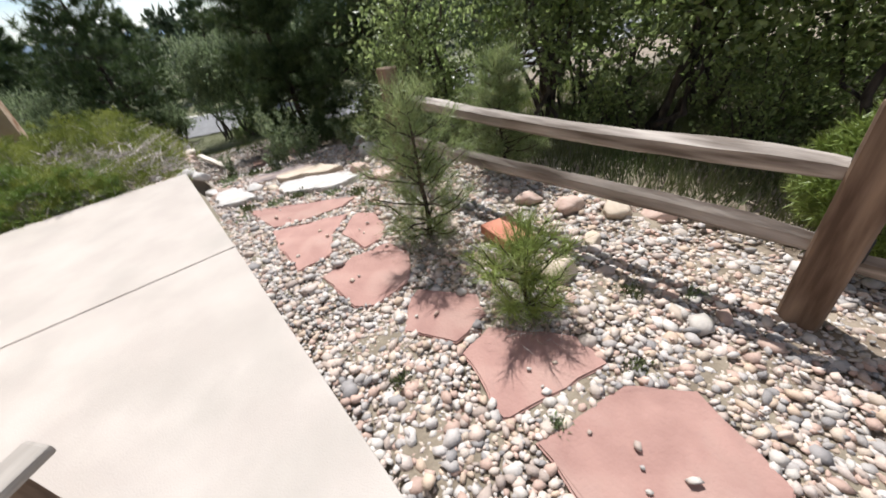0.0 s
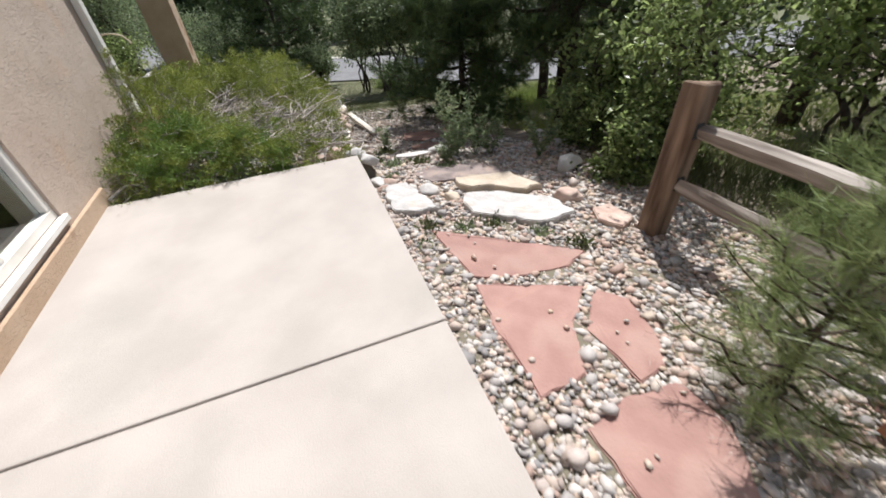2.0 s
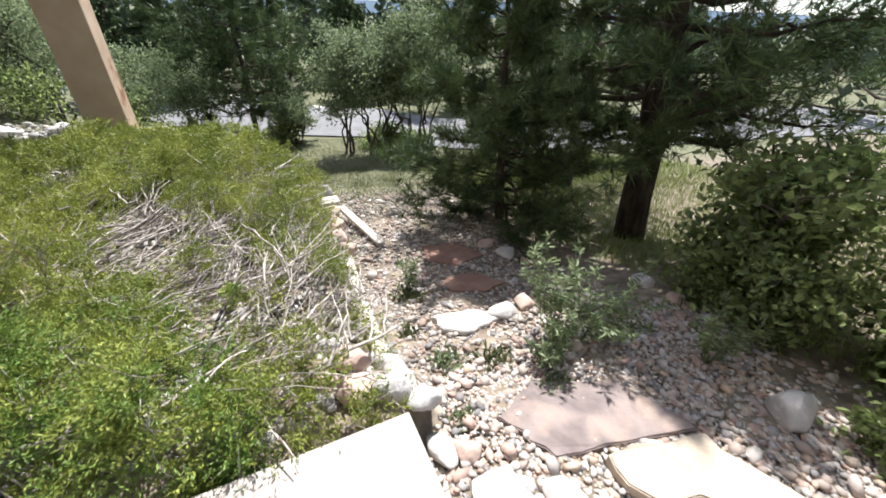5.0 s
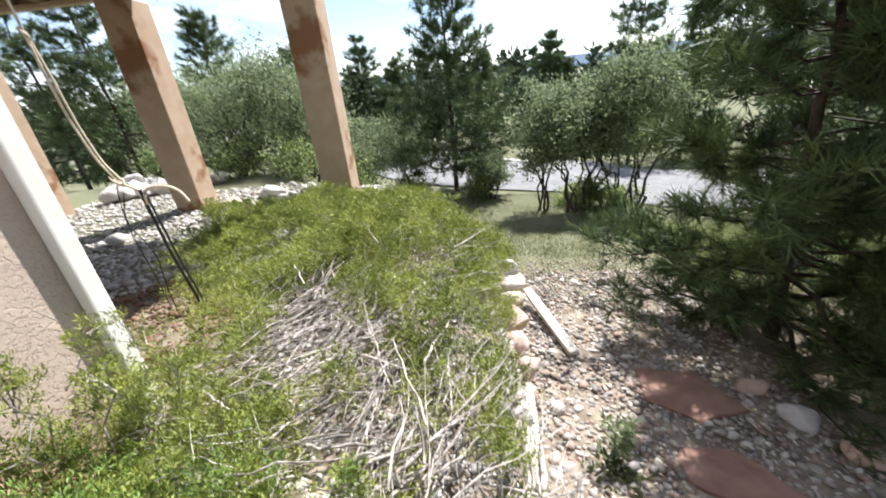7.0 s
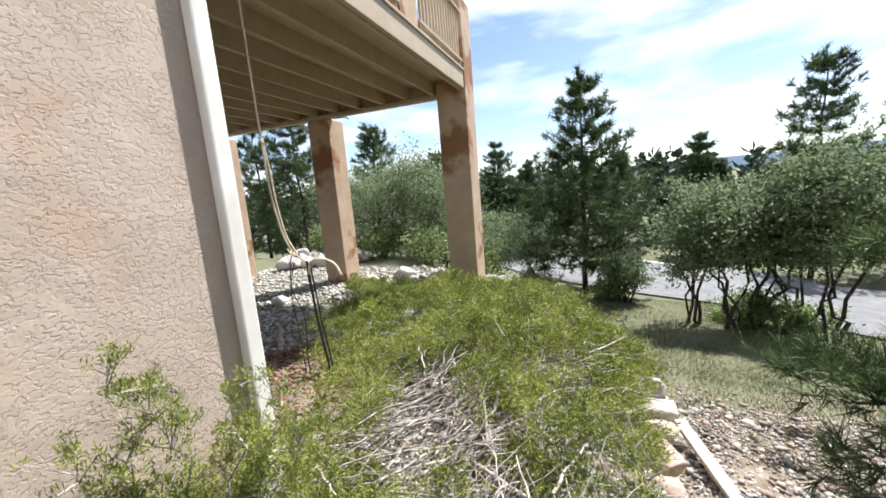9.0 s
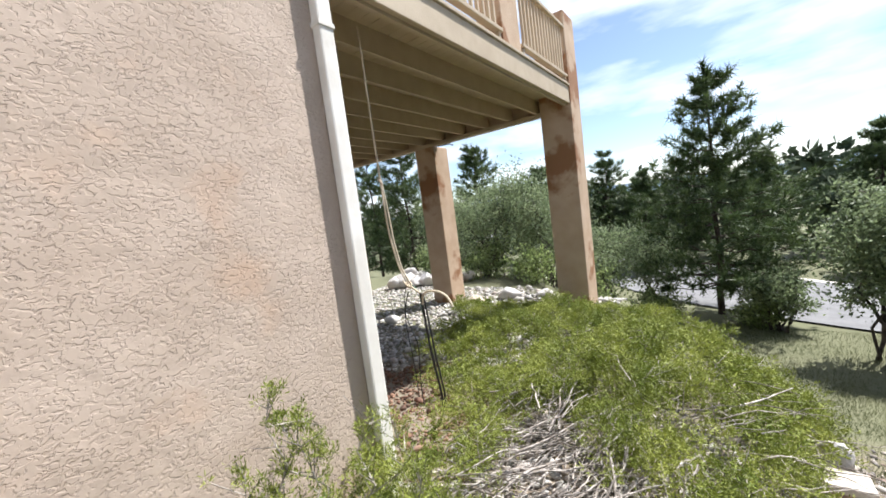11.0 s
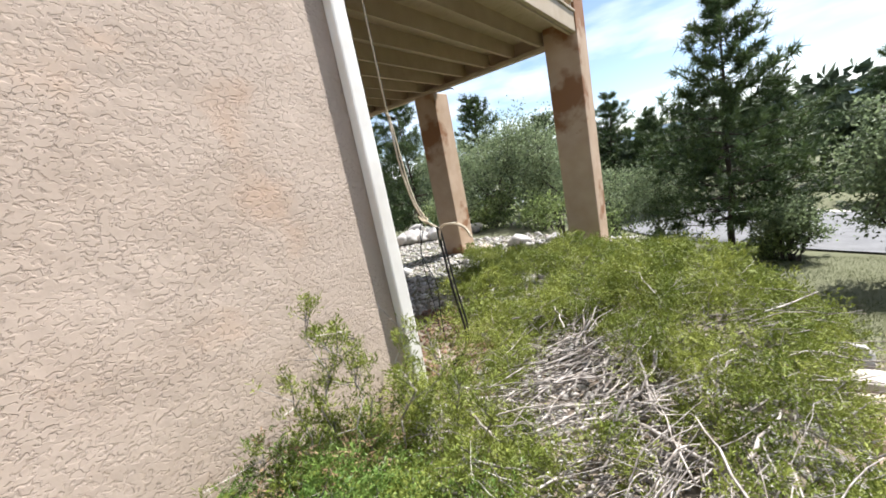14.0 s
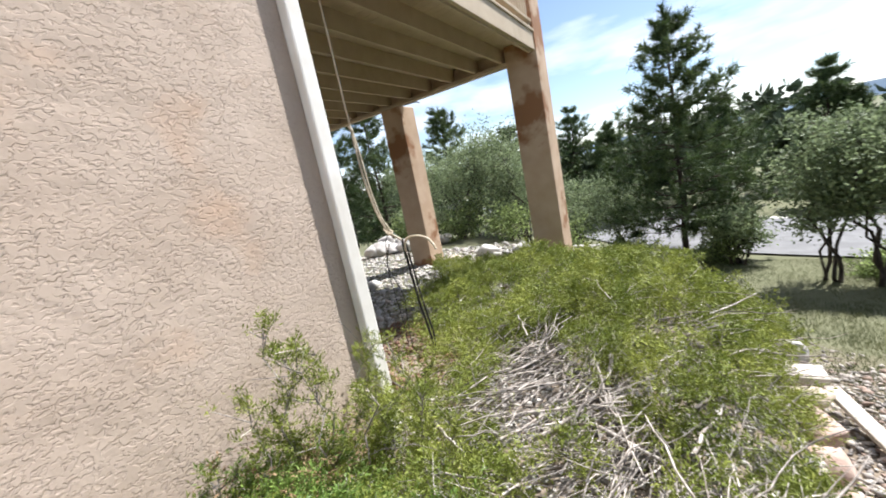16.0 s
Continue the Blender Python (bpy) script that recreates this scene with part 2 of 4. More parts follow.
def mesh_part(name, verts, faces, mat, parent=None, label="", smooth=False):
    """Link arrays of vertices and equal-sided faces as one mesh object."""
    me = bpy.data.meshes.new(name)
    verts, faces = np.asarray(verts, np.float32), np.asarray(faces, np.int32)
    k = faces.shape[1]
    me.vertices.add(len(verts)), me.loops.add(faces.size), me.polygons.add(len(faces))
    me.vertices.foreach_set("co", verts.ravel())
    me.loops.foreach_set("vertex_index", faces.ravel())
    me.polygons.foreach_set("loop_start", np.arange(0, faces.size, k, dtype=np.int32))
    me.polygons.foreach_set("use_smooth", np.full(len(faces), smooth))
    me.update(calc_edges=True)
    me.materials.append(mat)
    ob = new(name, me)
    ob.parent = parent
    if label:
        ob["label"] = label
    return ob


def box(bm, x0, x1, y0, y1, z0, z1, bevel=0.0, seg=1):
    """Add a box between two corners, its edges rounded by bevel."""
    r = bmesh.ops.create_cube(bm, size=1, matrix=Matrix.Translation(((x0 + x1) / 2, (y0 + y1) / 2, (z0 + z1) / 2)) @ Matrix.Diagonal((x1 - x0, y1 - y0, z1 - z0, 1)))
    if bevel:
        es = list({e for v in r["verts"] for e in v.link_edges})
        bmesh.ops.bevel(bm, geom=es, offset=bevel, segments=seg, affect="EDGES", profile=0.6)
    return bm


def thing(name, loc, label, category, group="", kind=""):
    ob = new(name)
    ob.location = loc
    ob.empty_display_size = 0.1
    return tagged(ob, label, category, group, kind)


def tube_arrays(points, radii, sides=6):
    """Vertices and quads of a tapered tube along a polyline."""
    pts = np.asarray(points, float)
    rad = np.broadcast_to(np.asarray(radii, float), (len(pts),))
    tan = np.gradient(pts, axis=0)
    tan /= np.linalg.norm(tan, axis=1, keepdims=True) + 1e-9
    ref = np.where(np.abs(tan[:, 2:3]) < 0.9, [[0, 0, 1.0]], [[1.0, 0, 0]])
    u = np.cross(tan, ref)
    u /= np.linalg.norm(u, axis=1, keepdims=True) + 1e-9
    v = np.cross(tan, u)
    a = np.linspace(0, 2 * np.pi, sides, endpoint=False)
    ring = pts[:, None] + rad[:, None, None] * (np.cos(a)[None, :, None] * u[:, None] + np.sin(a)[None, :, None] * v[:, None])
    verts = ring.reshape(-1, 3)
    i = np.arange(len(pts) - 1)[:, None] * sides + np.arange(sides)[None]
    j = np.arange(len(pts) - 1)[:, None] * sides + (np.arange(sides)[None] + 1) % sides
    return verts, np.stack([i, j, j + sides, i + sides], -1).reshape(-1, 4)


def join_arrays(pieces):
    vs, fs, n = [], [], 0
    for v, f in pieces:
        vs.append(v), fs.append(np.asarray(f) + n)
        n += len(v)
    return np.concatenate(vs), np.concatenate(fs)


def unit(a):
    return a / (np.linalg.norm(a, axis=-1, keepdims=True) + 1e-9)


def leaf_arrays(rng, centres, axes, length, width, bend=0.15):
    """One four-cornered, slightly folded leaf at each centre, along its axis."""
    n = len(centres)
    ax = unit(axes)
    side = unit(np.cross(ax, rng.normal(size=(n, 3))))
    up = np.cross(side, ax)
    L = (length * rng.uniform(.7, 1.3, n))[:, None]
    W = (width * rng.uniform(.7, 1.3, n))[:, None]
    a = centres
    b = centres + ax * L * .55 + side * W * .5 + up * L * bend
    c = centres + ax * L
    d = centres + ax * L * .55 - side * W * .5 + up * L * bend
    v = np.stack([a, b, c, d], 1).reshape(-1, 3)
    return v, np.arange(4 * n).reshape(-1, 4)


def needle_arrays(rng, centres, axes, length, width):
    """Thin three-cornered needles standing on centres."""
    n = len(centres)
    ax = unit(axes)
    side = unit(np.cross(ax, rng.normal(size=(n, 3)))) * width * .5
    L = (length * rng.uniform(.7, 1.25, n))[:, None]
    v = np.stack([centres + side, centres - side, centres + ax * L], 1).reshape(-1, 3)
    return v, np.arange(3 * n).reshape(-1, 3)


# ---- ground ----
def smooth_step(a, b, v):
    k = np.clip((v - a) / (b - a), 0, 1)
    return k * k * (3 - 2 * k)


EDGE_X = 0.12            # line of the retaining edge beyond the slab


def ground_height(x, y):
    """Height of the ground: gravel beside the slab, a raised bed beyond it, the lower path and the slope down to the road."""
    x, y = np.asarray(x, float), np.asarray(y, float)
    path = -0.055 - 0.02 * np.clip(x, 0, 4) - 0.19 * smooth_step(-3.2, 0.2, y) - 0.55 * smooth_step(-0.5, 2.5, y) - 1.0 * smooth_step(3.0, 9.2, y)
    path = path - 0.45 * smooth_step(2.6, 6.0, x) * smooth_step(-9, -1, y) - 0.35 * smooth_step(9, 16, y)
    bed = -0.07 - 0.30 * smooth_step(0.5, 6.0, y) - 1.2 * smooth_step(7.6, 11.5, y - 2.6 * smooth_step(3.2, 5.5, -x)) - .3 * smooth_step(12, 20, y)
    bed = bed - 0.22 * smooth_step(-0.55, 0.05, x) * smooth_step(0.15, 0.7, y)
    beyond = smooth_step(-0.02, 0.02, y)
    w = smooth_step(EDGE_X - 0.05, EDGE_X + 0.10, x + 0.5 * np.maximum(y - 4.2, 0)) * beyond + (1 - beyond)
    h = bed * (1 - w) + path * w
    return np.where((y < 0) & (x < -0.03), -0.10, h)


def height(x, y):
    return float(ground_height(x, y))


def grid_axis(stops):
    out = [np.arange(a, b, d) for a, b, d in stops]
    return np.concatenate(out + [[stops[-1][1]]])


gx = grid_axis([(-900, -60, 120), (-60, -12, 6), (-12, -3, .6), (-3, 5, .08), (5, 14, .5), (14, 60, 6), (60, 900, 120)])
gy = grid_axis([(-900, -60, 120), (-60, -12, 6), (-12, -7, .6), (-7, 6, .08), (6, 20, .5), (20, 60, 5), (60, 900, 120)])
X, Y = np.meshgrid(gx, gy, indexing="ij")
Z = ground_height(X, Y)
near = (np.abs(X) < 6) & (Y > -8) & (Y < 9)
Z = Z + np.where(near, 0.012 * np.sin(X * 7.1 + Y * 3.3) * np.sin(Y * 5.7 - X * 2.1), 0)
nx, ny = len(gx), len(gy)
idx = (np.arange(nx - 1)[:, None] * ny + np.arange(ny - 1)[None]).ravel()
tagged(mesh_part("ground", np.stack([X, Y, Z], -1).reshape(-1, 3), np.stack([idx, idx + ny, idx + ny + 1, idx + 1], -1), M["soil"], smooth=True),
       "bare brown soil sloping down to a road", "ground", kind="structure")

# ---- road ----
ROAD_NEAR = [(-30, 44), (-12, 27), (-2.6, 14.9), (1.4, 11.9), (6.5, 10.0), (14.2, 7.0), (18.2, 4.4), (32, -4), (60, -22)]
near_pts = np.array(ROAD_NEAR, float)
seg = np.linspace(0, len(near_pts) - 1, 80)
near_line = np.stack([np.interp(seg, range(len(near_pts)), near_pts[:, k]) for k in (0, 1)], -1)
k5 = np.ones(7) / 7
near_line[3:-3] = np.stack([np.convolve(near_line[:, k], k5, "valid") for k in (0, 1)], -1)
tang = unit(np.gradient(near_line, axis=0))
side = np.stack([-tang[:, 1], tang[:, 0]], -1)


def ribbon(name, a, b, lift, mat, label, category, rows=12, thick=0.0):
    d = np.linspace(a, b, rows)
    p = near_line[:, None] + side[:, None] * d[None, :, None]
    z = ground_height(p[..., 0], p[..., 1]).max(1, keepdims=True) + lift + 0 * d[None]
    v = np.concatenate([p, z[..., None]], -1).reshape(-1, 3)
    i = (np.arange(79)[:, None] * rows + np.arange(rows - 1)[None]).ravel()
    ob = mesh_part(name, v, np.stack([i, i + rows, i + rows + 1, i + 1], -1), mat)
    if thick:
        so = ob.modifiers.new("thick", "SOLIDIFY")
        so.thickness, so.offset = thick, 0
    return tagged(ob, label, category, kind="structure")


ribbon("road", 0, 4.3, .05, M["asphalt"], "sun-bleached grey asphalt road", "road")
ribbon("kerb", 4.3, 4.55, .12, M["kerb"], "pale concrete kerb along the road", "kerb", 3, .2)

# ---- slab ----
WALL_X, WALL_Y1 = -2.23, 1.76
JOINT, SLAB_Z, SLAB_X, SLAB_Y = -2.48, .08, -.025, -.09
slab = thing("patio", (0, 0, 0), "pale sunlit concrete patio slab along the house wall", "patio", kind="structure")
for y0, y1 in ((JOINT + .006, SLAB_Y), (2 * JOINT + .006, JOINT - .006), (-9.0, 2 * JOINT - .006)):
    bm = bmesh.new()
    box(bm, WALL_X + .012, SLAB_X, y0, y1, -.14, SLAB_Z, .010, 2)
    part("slab_panel", bm, M["concrete"], slab)
bm = bmesh.new()
box(bm, WALL_X + .02, SLAB_X - .012, -8.9, SLAB_Y - .02, -.15, SLAB_Z - .022)
part("joint_filler", bm, M["dark_joint_and_shade"], slab, "dark expansion joint")

# ---- house ----
house = thing("house", (0, 0, 0), "tan knock-down stucco house with a low window", "house", kind="structure")
WIN = (-2.15, -.62, .30, 1.78)           # y0, y1, z0, z1 of the window opening
bm = bmesh.new()
box(bm, WALL_X - .25, WALL_X, WIN[1], WALL_Y1, -.5, 6.2)
part("wall", bm, M["stucco"], house)
for y0, y1, z0, z1 in ((-9, WIN[0], -.5, 6.2), (WIN[0], WIN[1], -.5, WIN[2]), (WIN[0], WIN[1], WIN[3], 6.2)):
    bm = bmesh.new()
    box(bm, WALL_X - .25, WALL_X, y0, y1, z0, z1)
    part("wall", bm, M["stucco"], house)
bm = bmesh.new()
box(bm, -9.5, WALL_X - .25, WALL_Y1 - .25, WALL_Y1, -.5, 6.2)
part("wall", bm, M["stucco"], house)
bm = bmesh.new()
box(bm, -9.5, -9.25, -9, WALL_Y1 - .25, -.5, 6.2)
part("wall", bm, M["stucco"], house)
bm = bmesh.new()
box(bm, -9.7, WALL_X + .45, -9.2, WALL_Y1 - .02, 6.2, 6.34, .02)
part("roof", bm, M["deck_paint"], house)
bm = bmesh.new()
box(bm, WALL_X + .002, WALL_X + .035, -8.9, .02, -.05, .215, .008)
part("foundation_band", bm, M["post_stucco"], house, "rust-brown painted foundation band")
window = thing("window_1", (WALL_X, 0, 0), "white vinyl window set low above the patio", "window", kind="structure")
window.location = (0, 0, 0)
for y0, y1, z0, z1 in ((WIN[0], WIN[1], WIN[2], WIN[2] + .07), (WIN[0], WIN[1], WIN[3] - .07, WIN[3]), (WIN[0], WIN[0] + .07, WIN[2] + .07, WIN[3] - .07),
                       (WIN[1] - .07, WIN[1], WIN[2] + .07, WIN[3] - .07), (-1.31, -1.26, WIN[2] + .07, WIN[3] - .07)):
    bm = bmesh.new()
    box(bm, WALL_X - .10, WALL_X - .02, y0, y1, z0, z1, .006)
    part("window_frame", bm, M["white_paint"], window)
for y0, y1 in ((WIN[0] + .07, -1.31), (-1.26, WIN[1] - .07)):
    bm = bmesh.new()
    box(bm, WALL_X - .07, WALL_X - .06, y0, y1, WIN[2] + .07, WIN[3] - .07)
    pane = part("pane", bm, M["glass"], window)
    pane.visible_shadow = False
bm = bmesh.new()
box(bm, WALL_X - .02, WALL_X + .03, WIN[0] - .03, WIN[1] + .03, WIN[2] - .045, WIN[2] + .004, .008)
part("window_sill", bm, M["white_paint"], window)
# single panel behind the panes; the room's dimness is put into its colour
bm = bmesh.new()
box(bm, -3.6, -3.58, -2.6, 0, 0, 2.4)
part("room_back", bm, M["dark_joint_and_shade"], window, "near-black panel standing for the dim room behind the glass")

# ---- downspout ----
ds = thing("downspout", (WALL_X, 1.66, 0), "chalky white metal downspout strapped to the wall corner", "downspout")
bm = bmesh.new()
box(bm, .004, .072, -.05, .055, .12, 6.1, .012, 2)
part("pipe", bm, M["white_paint"], ds)
for z in (2.9, 4.6):
    bm = bmesh.new()
    box(bm, .002, .079, -.057, .062, z, z + .03, .003)
    part("strap", bm, M["white_paint"], ds)
bm = bmesh.new()
box(bm, .0, .09, -.06, .06, 0, .26, .012, 2)
shoe = part("outlet", bm, M["white_paint"], ds)
shoe.matrix_basis = pose(.03, 0, -.06, 0, -22, 0)

# ---- deck ----
RIM_X, RIM_Z0, DECK_Y1 = -2.42, 3.40, 7.35
deck = thing("deck", (0, 0, 0), "tan painted wooden deck raised on stucco posts", "deck", kind="structure")
for i in range(13):
    x = RIM_X - .06 - i * .555
    bm = bmesh.new()
    box(bm, x - .024, x + .024, WALL_Y1 + .01, DECK_Y1 - .05, RIM_Z0 - .02, RIM_Z0 + .22)
    part("joist", bm, M["deck_paint"], deck)
for k in range(40):
    y0 = WALL_Y1 + .01 + k * .142
    if y0 + .137 > DECK_Y1:
        break
    bm = bmesh.new()
    box(bm, -9.4, RIM_X - .005, y0, y0 + .136, RIM_Z0 + .222, RIM_Z0 + .258)
    part("deck_board", bm, M["deck_paint"], deck)
for nm, b in (("side_rim", (RIM_X - .03, RIM_X + .03, WALL_Y1 + .01, DECK_Y1 + .2, RIM_Z0, RIM_Z0 + .30)), ("rim_cap", (RIM_X - .06, RIM_X + .055, WALL_Y1 + .01, DECK_Y1 - .2, RIM_Z0 + .30, RIM_Z0 + .345)),
              ("end_rim", (-9.4, RIM_X - .03, DECK_Y1 - .05, DECK_Y1, RIM_Z0 - .06, RIM_Z0 + .28)), ("end_beam", (-9.4, RIM_X - .5, DECK_Y1 - .2, DECK_Y1 - .06, RIM_Z0 - .10, RIM_Z0 - .022))):
    bm = bmesh.new()
    box(bm, *b, .006)
    part(nm, bm, M["deck_paint"], deck)


def baluster_run(y0, y1):
    """Bottom and top rails with upright balusters between them, along the deck's side."""
    rail = thing("railing", (RIM_X, y0, RIM_Z0 + .345), "pale painted wooden railing with square balusters", "railing", "deck railings")
    for nm, z0, z1, w in (("bottom_rail", .10, .15, .045), ("top_rail", .92, .97, .06)):
        bm = bmesh.new()
        box(bm, -w, w, 0, y1 - y0, z0, z1, .006)
        part(nm, bm, M["deck_paint"], rail)
    n = int((y1 - y0) / .125)
    for k in range(1, n):
        bm = bmesh.new()
        yy = (y1 - y0) * k / n
        box(bm, -.018, .018, yy - .018, yy + .018, .15, .92)
        part("baluster", bm, M["deck_paint"], rail)
    for yy in (.06, y1 - y0 - .06):
        bm = bmesh.new()
        box(bm, -.025, .025, yy - .025, yy + .025, 0, .10)
        part("foot", bm, M["deck_paint"], rail)


baluster_run(5.22, 7.12)
baluster_run(2.75, 4.62)
pier = thing("railing_pier", (RIM_X - .2, 4.92, RIM_Z0 + .345), "stucco railing pier streaked with rust stains", "pier")
bm = bmesh.new()
box(bm, -.13, .22, -.27, .27, -.10, 1.1, .015, 2)
part("shaft", bm, M["post_stucco"], pier)
bm = bmesh.new()
box(bm, -.16, .25, -.30, .30, 1.1, 1.16, .012)
part("cap", bm, M["deck_paint"], pier)


def deck_post(x, y, z1, w=.50):
    z0 = height(x, y) - .12
    ob = thing("deck_post", (x, y, z0), "square tan stucco deck post with rusty water stains", "post", "deck posts")
    bm = bmesh.new()
    box(bm, -w / 2, w / 2, -w / 2, w / 2, 0, z1 - z0, .025, 3)
    part("shaft", bm, M["post_stucco"], ob)
    bm = bmesh.new()
    box(bm, -w / 2 - .02, w / 2 + .02, -w / 2 - .02, w / 2 + .02, -.02, .09, .015)
    part("base", bm, M["kerb"], ob)
    return ob


deck_post(-2.66, 7.43, 5.0, .58)
deck_post(-5.775, 7.425, RIM_Z0 - .10, .55)
deck_post(-9.10, 7.425, RIM_Z0 - .10, .55)


# ---- hanging rope and cables ----
def strand(name, pts, r, mat, parent, label="", sides=6, n=24):
    """A smooth round cord through a few points."""
    pts = np.array(pts, float)
    t = np.linspace(0, len(pts) - 1, n)
    p = np.stack([np.interp(t, range(len(pts)), pts[:, k]) for k in range(3)], -1)
    for _ in range(3):
        p[1:-1] = (p[:-2] + 2 * p[1:-1] + p[2:]) / 4
    v, f = tube_arrays(p, r, sides)
    return mesh_part(name, v, f, mat, parent, label, True)


rope = thing("rope", (-2.7, 2.6, 1.2), "beige rope hanging from the deck with knotted cables", "rope")
rope.location = (0, 0, 0)
strand("cord", [(-2.785, 2.55, 3.42), (-2.785, 2.55, 2.9), (-2.778, 2.55, 2.31), (-2.765, 2.55, 1.65), (-2.70, 2.55, 1.32), (-2.62, 2.55, 1.16), (-2.477, 2.55, 1.075)], .009, M["rope"], rope, n=36)
strand("second_cord", [(-2.778, 2.565, 2.10), (-2.755, 2.57, 1.85), (-2.735, 2.57, 1.55), (-2.68, 2.565, 1.30), (-2.60, 2.56, 1.17)], .008, M["rope"], rope, n=30)
strand("knot", [(-2.795, 2.545, 2.12), (-2.765, 2.535, 2.09), (-2.760, 2.56, 2.07), (-2.79, 2.565, 2.06)], .010, M["rope"], rope, n=12)
strand("cord_end", [(-2.475, 2.55, .98), (-2.465, 2.55, 1.07), (-2.40, 2.55, 1.105), (-2.28, 2.55, 1.10), (-2.19, 2.54, 1.06), (-2.145, 2.53, .98)], .011, M["rope"], rope)
for k in range(4):
    strand("knot", [(-2.66 + .03 * k, 2.54, 1.20 - .02 * k), (-2.61 + .02 * k, 2.51, 1.16 - .01 * k), (-2.57, 2.55, 1.11 + .02 * k), (-2.61, 2.58, 1.17)], .006, M["rope"], rope, n=12)
strand("black_cable", [(-2.485, 2.55, 1.09), (-2.475, 2.55, .85), (-2.452, 2.55, .51), (-2.385, 2.55, .12), (-2.40, 2.50, -.06), (-2.55, 2.40, -.19)], .011, M["black_rubber"], rope)
strand("black_cable", [(-2.465, 2.56, 1.08), (-2.445, 2.56, .83), (-2.415, 2.56, .48), (-2.355, 2.56, .12), (-2.42, 2.47, -.08), (-2.60, 2.42, -.20)], .008, M["black_rubber"], rope)
strand("green_wire", [(-2.58, 2.56, 1.15), (-2.51, 2.57, 1.08), (-2.51, 2.57, .9)], .006, M["green_wire"], rope)
strand("thin_wire", [(-2.95, 2.9, 1.0), (-3.1, 2.95, .75), (-2.9, 2.9, .45), (-2.95, 2.9, .1), (-2.9, 2.85, -.25)], .005, M["black_rubber"], rope)
strand("thin_wire", [(-2.66, 2.62, 1.18), (-2.9, 2.8, 1.05), (-3.05, 2.9, .7), (-3.0, 2.9, .2), (-3.0, 2.9, -.25)], .004, M["black_rubber"], rope)


wire = strand("cable_end", [(-5.35, 7.14, 3.27), (-5.15, 7.10, 3.25), (-4.98, 7.06, 3.24), (-4.90, 7.05, 3.19)], .012, M["black_rubber"], None, n=12)
tagged(wire, "short black cable end hanging under the deck beam", "cable")


# ---- fence ----
def fence_post(x, y, h):
    z = height(x, y)
    ob = thing("fence_post", (x, y, z), "weathered brown wooden split-rail fence post", "fence post", "fence posts")
    bm = bmesh.new()
    box(bm, -.07, .07, -.085, .085, -.12, h, .028, 3)
    for v in bm.verts:
        v.co.x += .010 * noise.noise(v.co * 3.1 + Vector((x, y, 0)))
        v.co.y += .012 * noise.noise(v.co * 2.3 + Vector((y, x, 5)))
        if v.co.z > h - .05:
            v.co.z += .03 * noise.noise(v.co * 9)
    part("post", bm, M["weathered_wood"], ob)
    # no hole is cut: near-black blocks stand for the shade inside the mortises
    for zz in (.47, .83):
        bm = bmesh.new()
        box(bm, -.034, .034, -.089, .089, zz - .075, zz + .03, .008)
        part("mortise", bm, M["dark_joint_and_shade"], ob, "dark block standing for the shade in a mortise hole")
    return ob


def fence_rail(a, b, seed):
    """A split rail of uneven wedge section between two points."""
    r = np.random.default_rng(seed)
    a, b = np.array(a, float), np.array(b, float)
    n, sides = 18, 7
    ang = np.linspace(0, 2 * np.pi, sides, endpoint=False)
    prof = np.stack([np.cos(ang) * .042, np.sin(ang) * .060], -1) * r.uniform(.82, 1.15, (sides, 1))
    t = np.linspace(0, 1, n)
    taper = np.clip(np.minimum(t, 1 - t) * 14, .55, 1)
    mid = a[None] + (b - a)[None] * t[:, None]
    mid[:, 2] += .012 * np.sin(t * 7 + seed) + r.normal(0, .003, n)
    mid[:, 0] += .012 * np.sin(t * 5 + seed * 2)
    v = np.zeros((n, sides, 3))
    wob = 1 + r.normal(0, .05, (n, sides))
    v[..., 0] = mid[:, None, 0] + prof[None, :, 0] * taper[:, None] * wob
    v[..., 1] = mid[:, None, 1]
    v[..., 2] = mid[:, None, 2] + prof[None, :, 1] * taper[:, None] * wob
    i = np.arange(n - 1)[:, None] * sides + np.arange(sides)[None]
    j = np.arange(n - 1)[:, None] * sides + (np.arange(sides)[None] + 1) % sides
    f = np.stack([i, j, j + sides, i + sides], -1).reshape(-1, 4)
    tagged(mesh_part("fence_rail", v.reshape(-1, 3), f, M["rail_wood"]), "grey weathered split wooden fence rail", "fence rail", "fence rails")


FA, FB = (1.79, -2.14), (1.90, -5.40)
fence_post(*FA, 1.08)
fence_post(*FB, 1.05)
fence_rail((1.79, -2.08, .655), (1.88, -5.46, .665), 1)
fence_rail((1.79, -2.08, .295), (1.88, -5.46, .335), 2)
fence_rail((1.92, -5.34, .28), (2.05, -8.4, .32), 3)
fence_rail((1.92, -5.34, .70), (2.05, -8.4, .74), 4)


# ---- stepping stones and rocks ----
def inside(poly, x, y):
    """Which of the places lie inside a polygon."""
    hit = np.zeros(len(x), bool)
    n = len(poly)
    for k in range(n):
        (x0, y0), (x1, y1) = poly[k], poly[(k + 1) % n]
        c = (y0 > y) != (y1 > y)
        hit ^= c & (x < (x1 - x0) * (y - y0) / (y1 - y0 + 1e-12) + x0)
    return hit


STONES = []


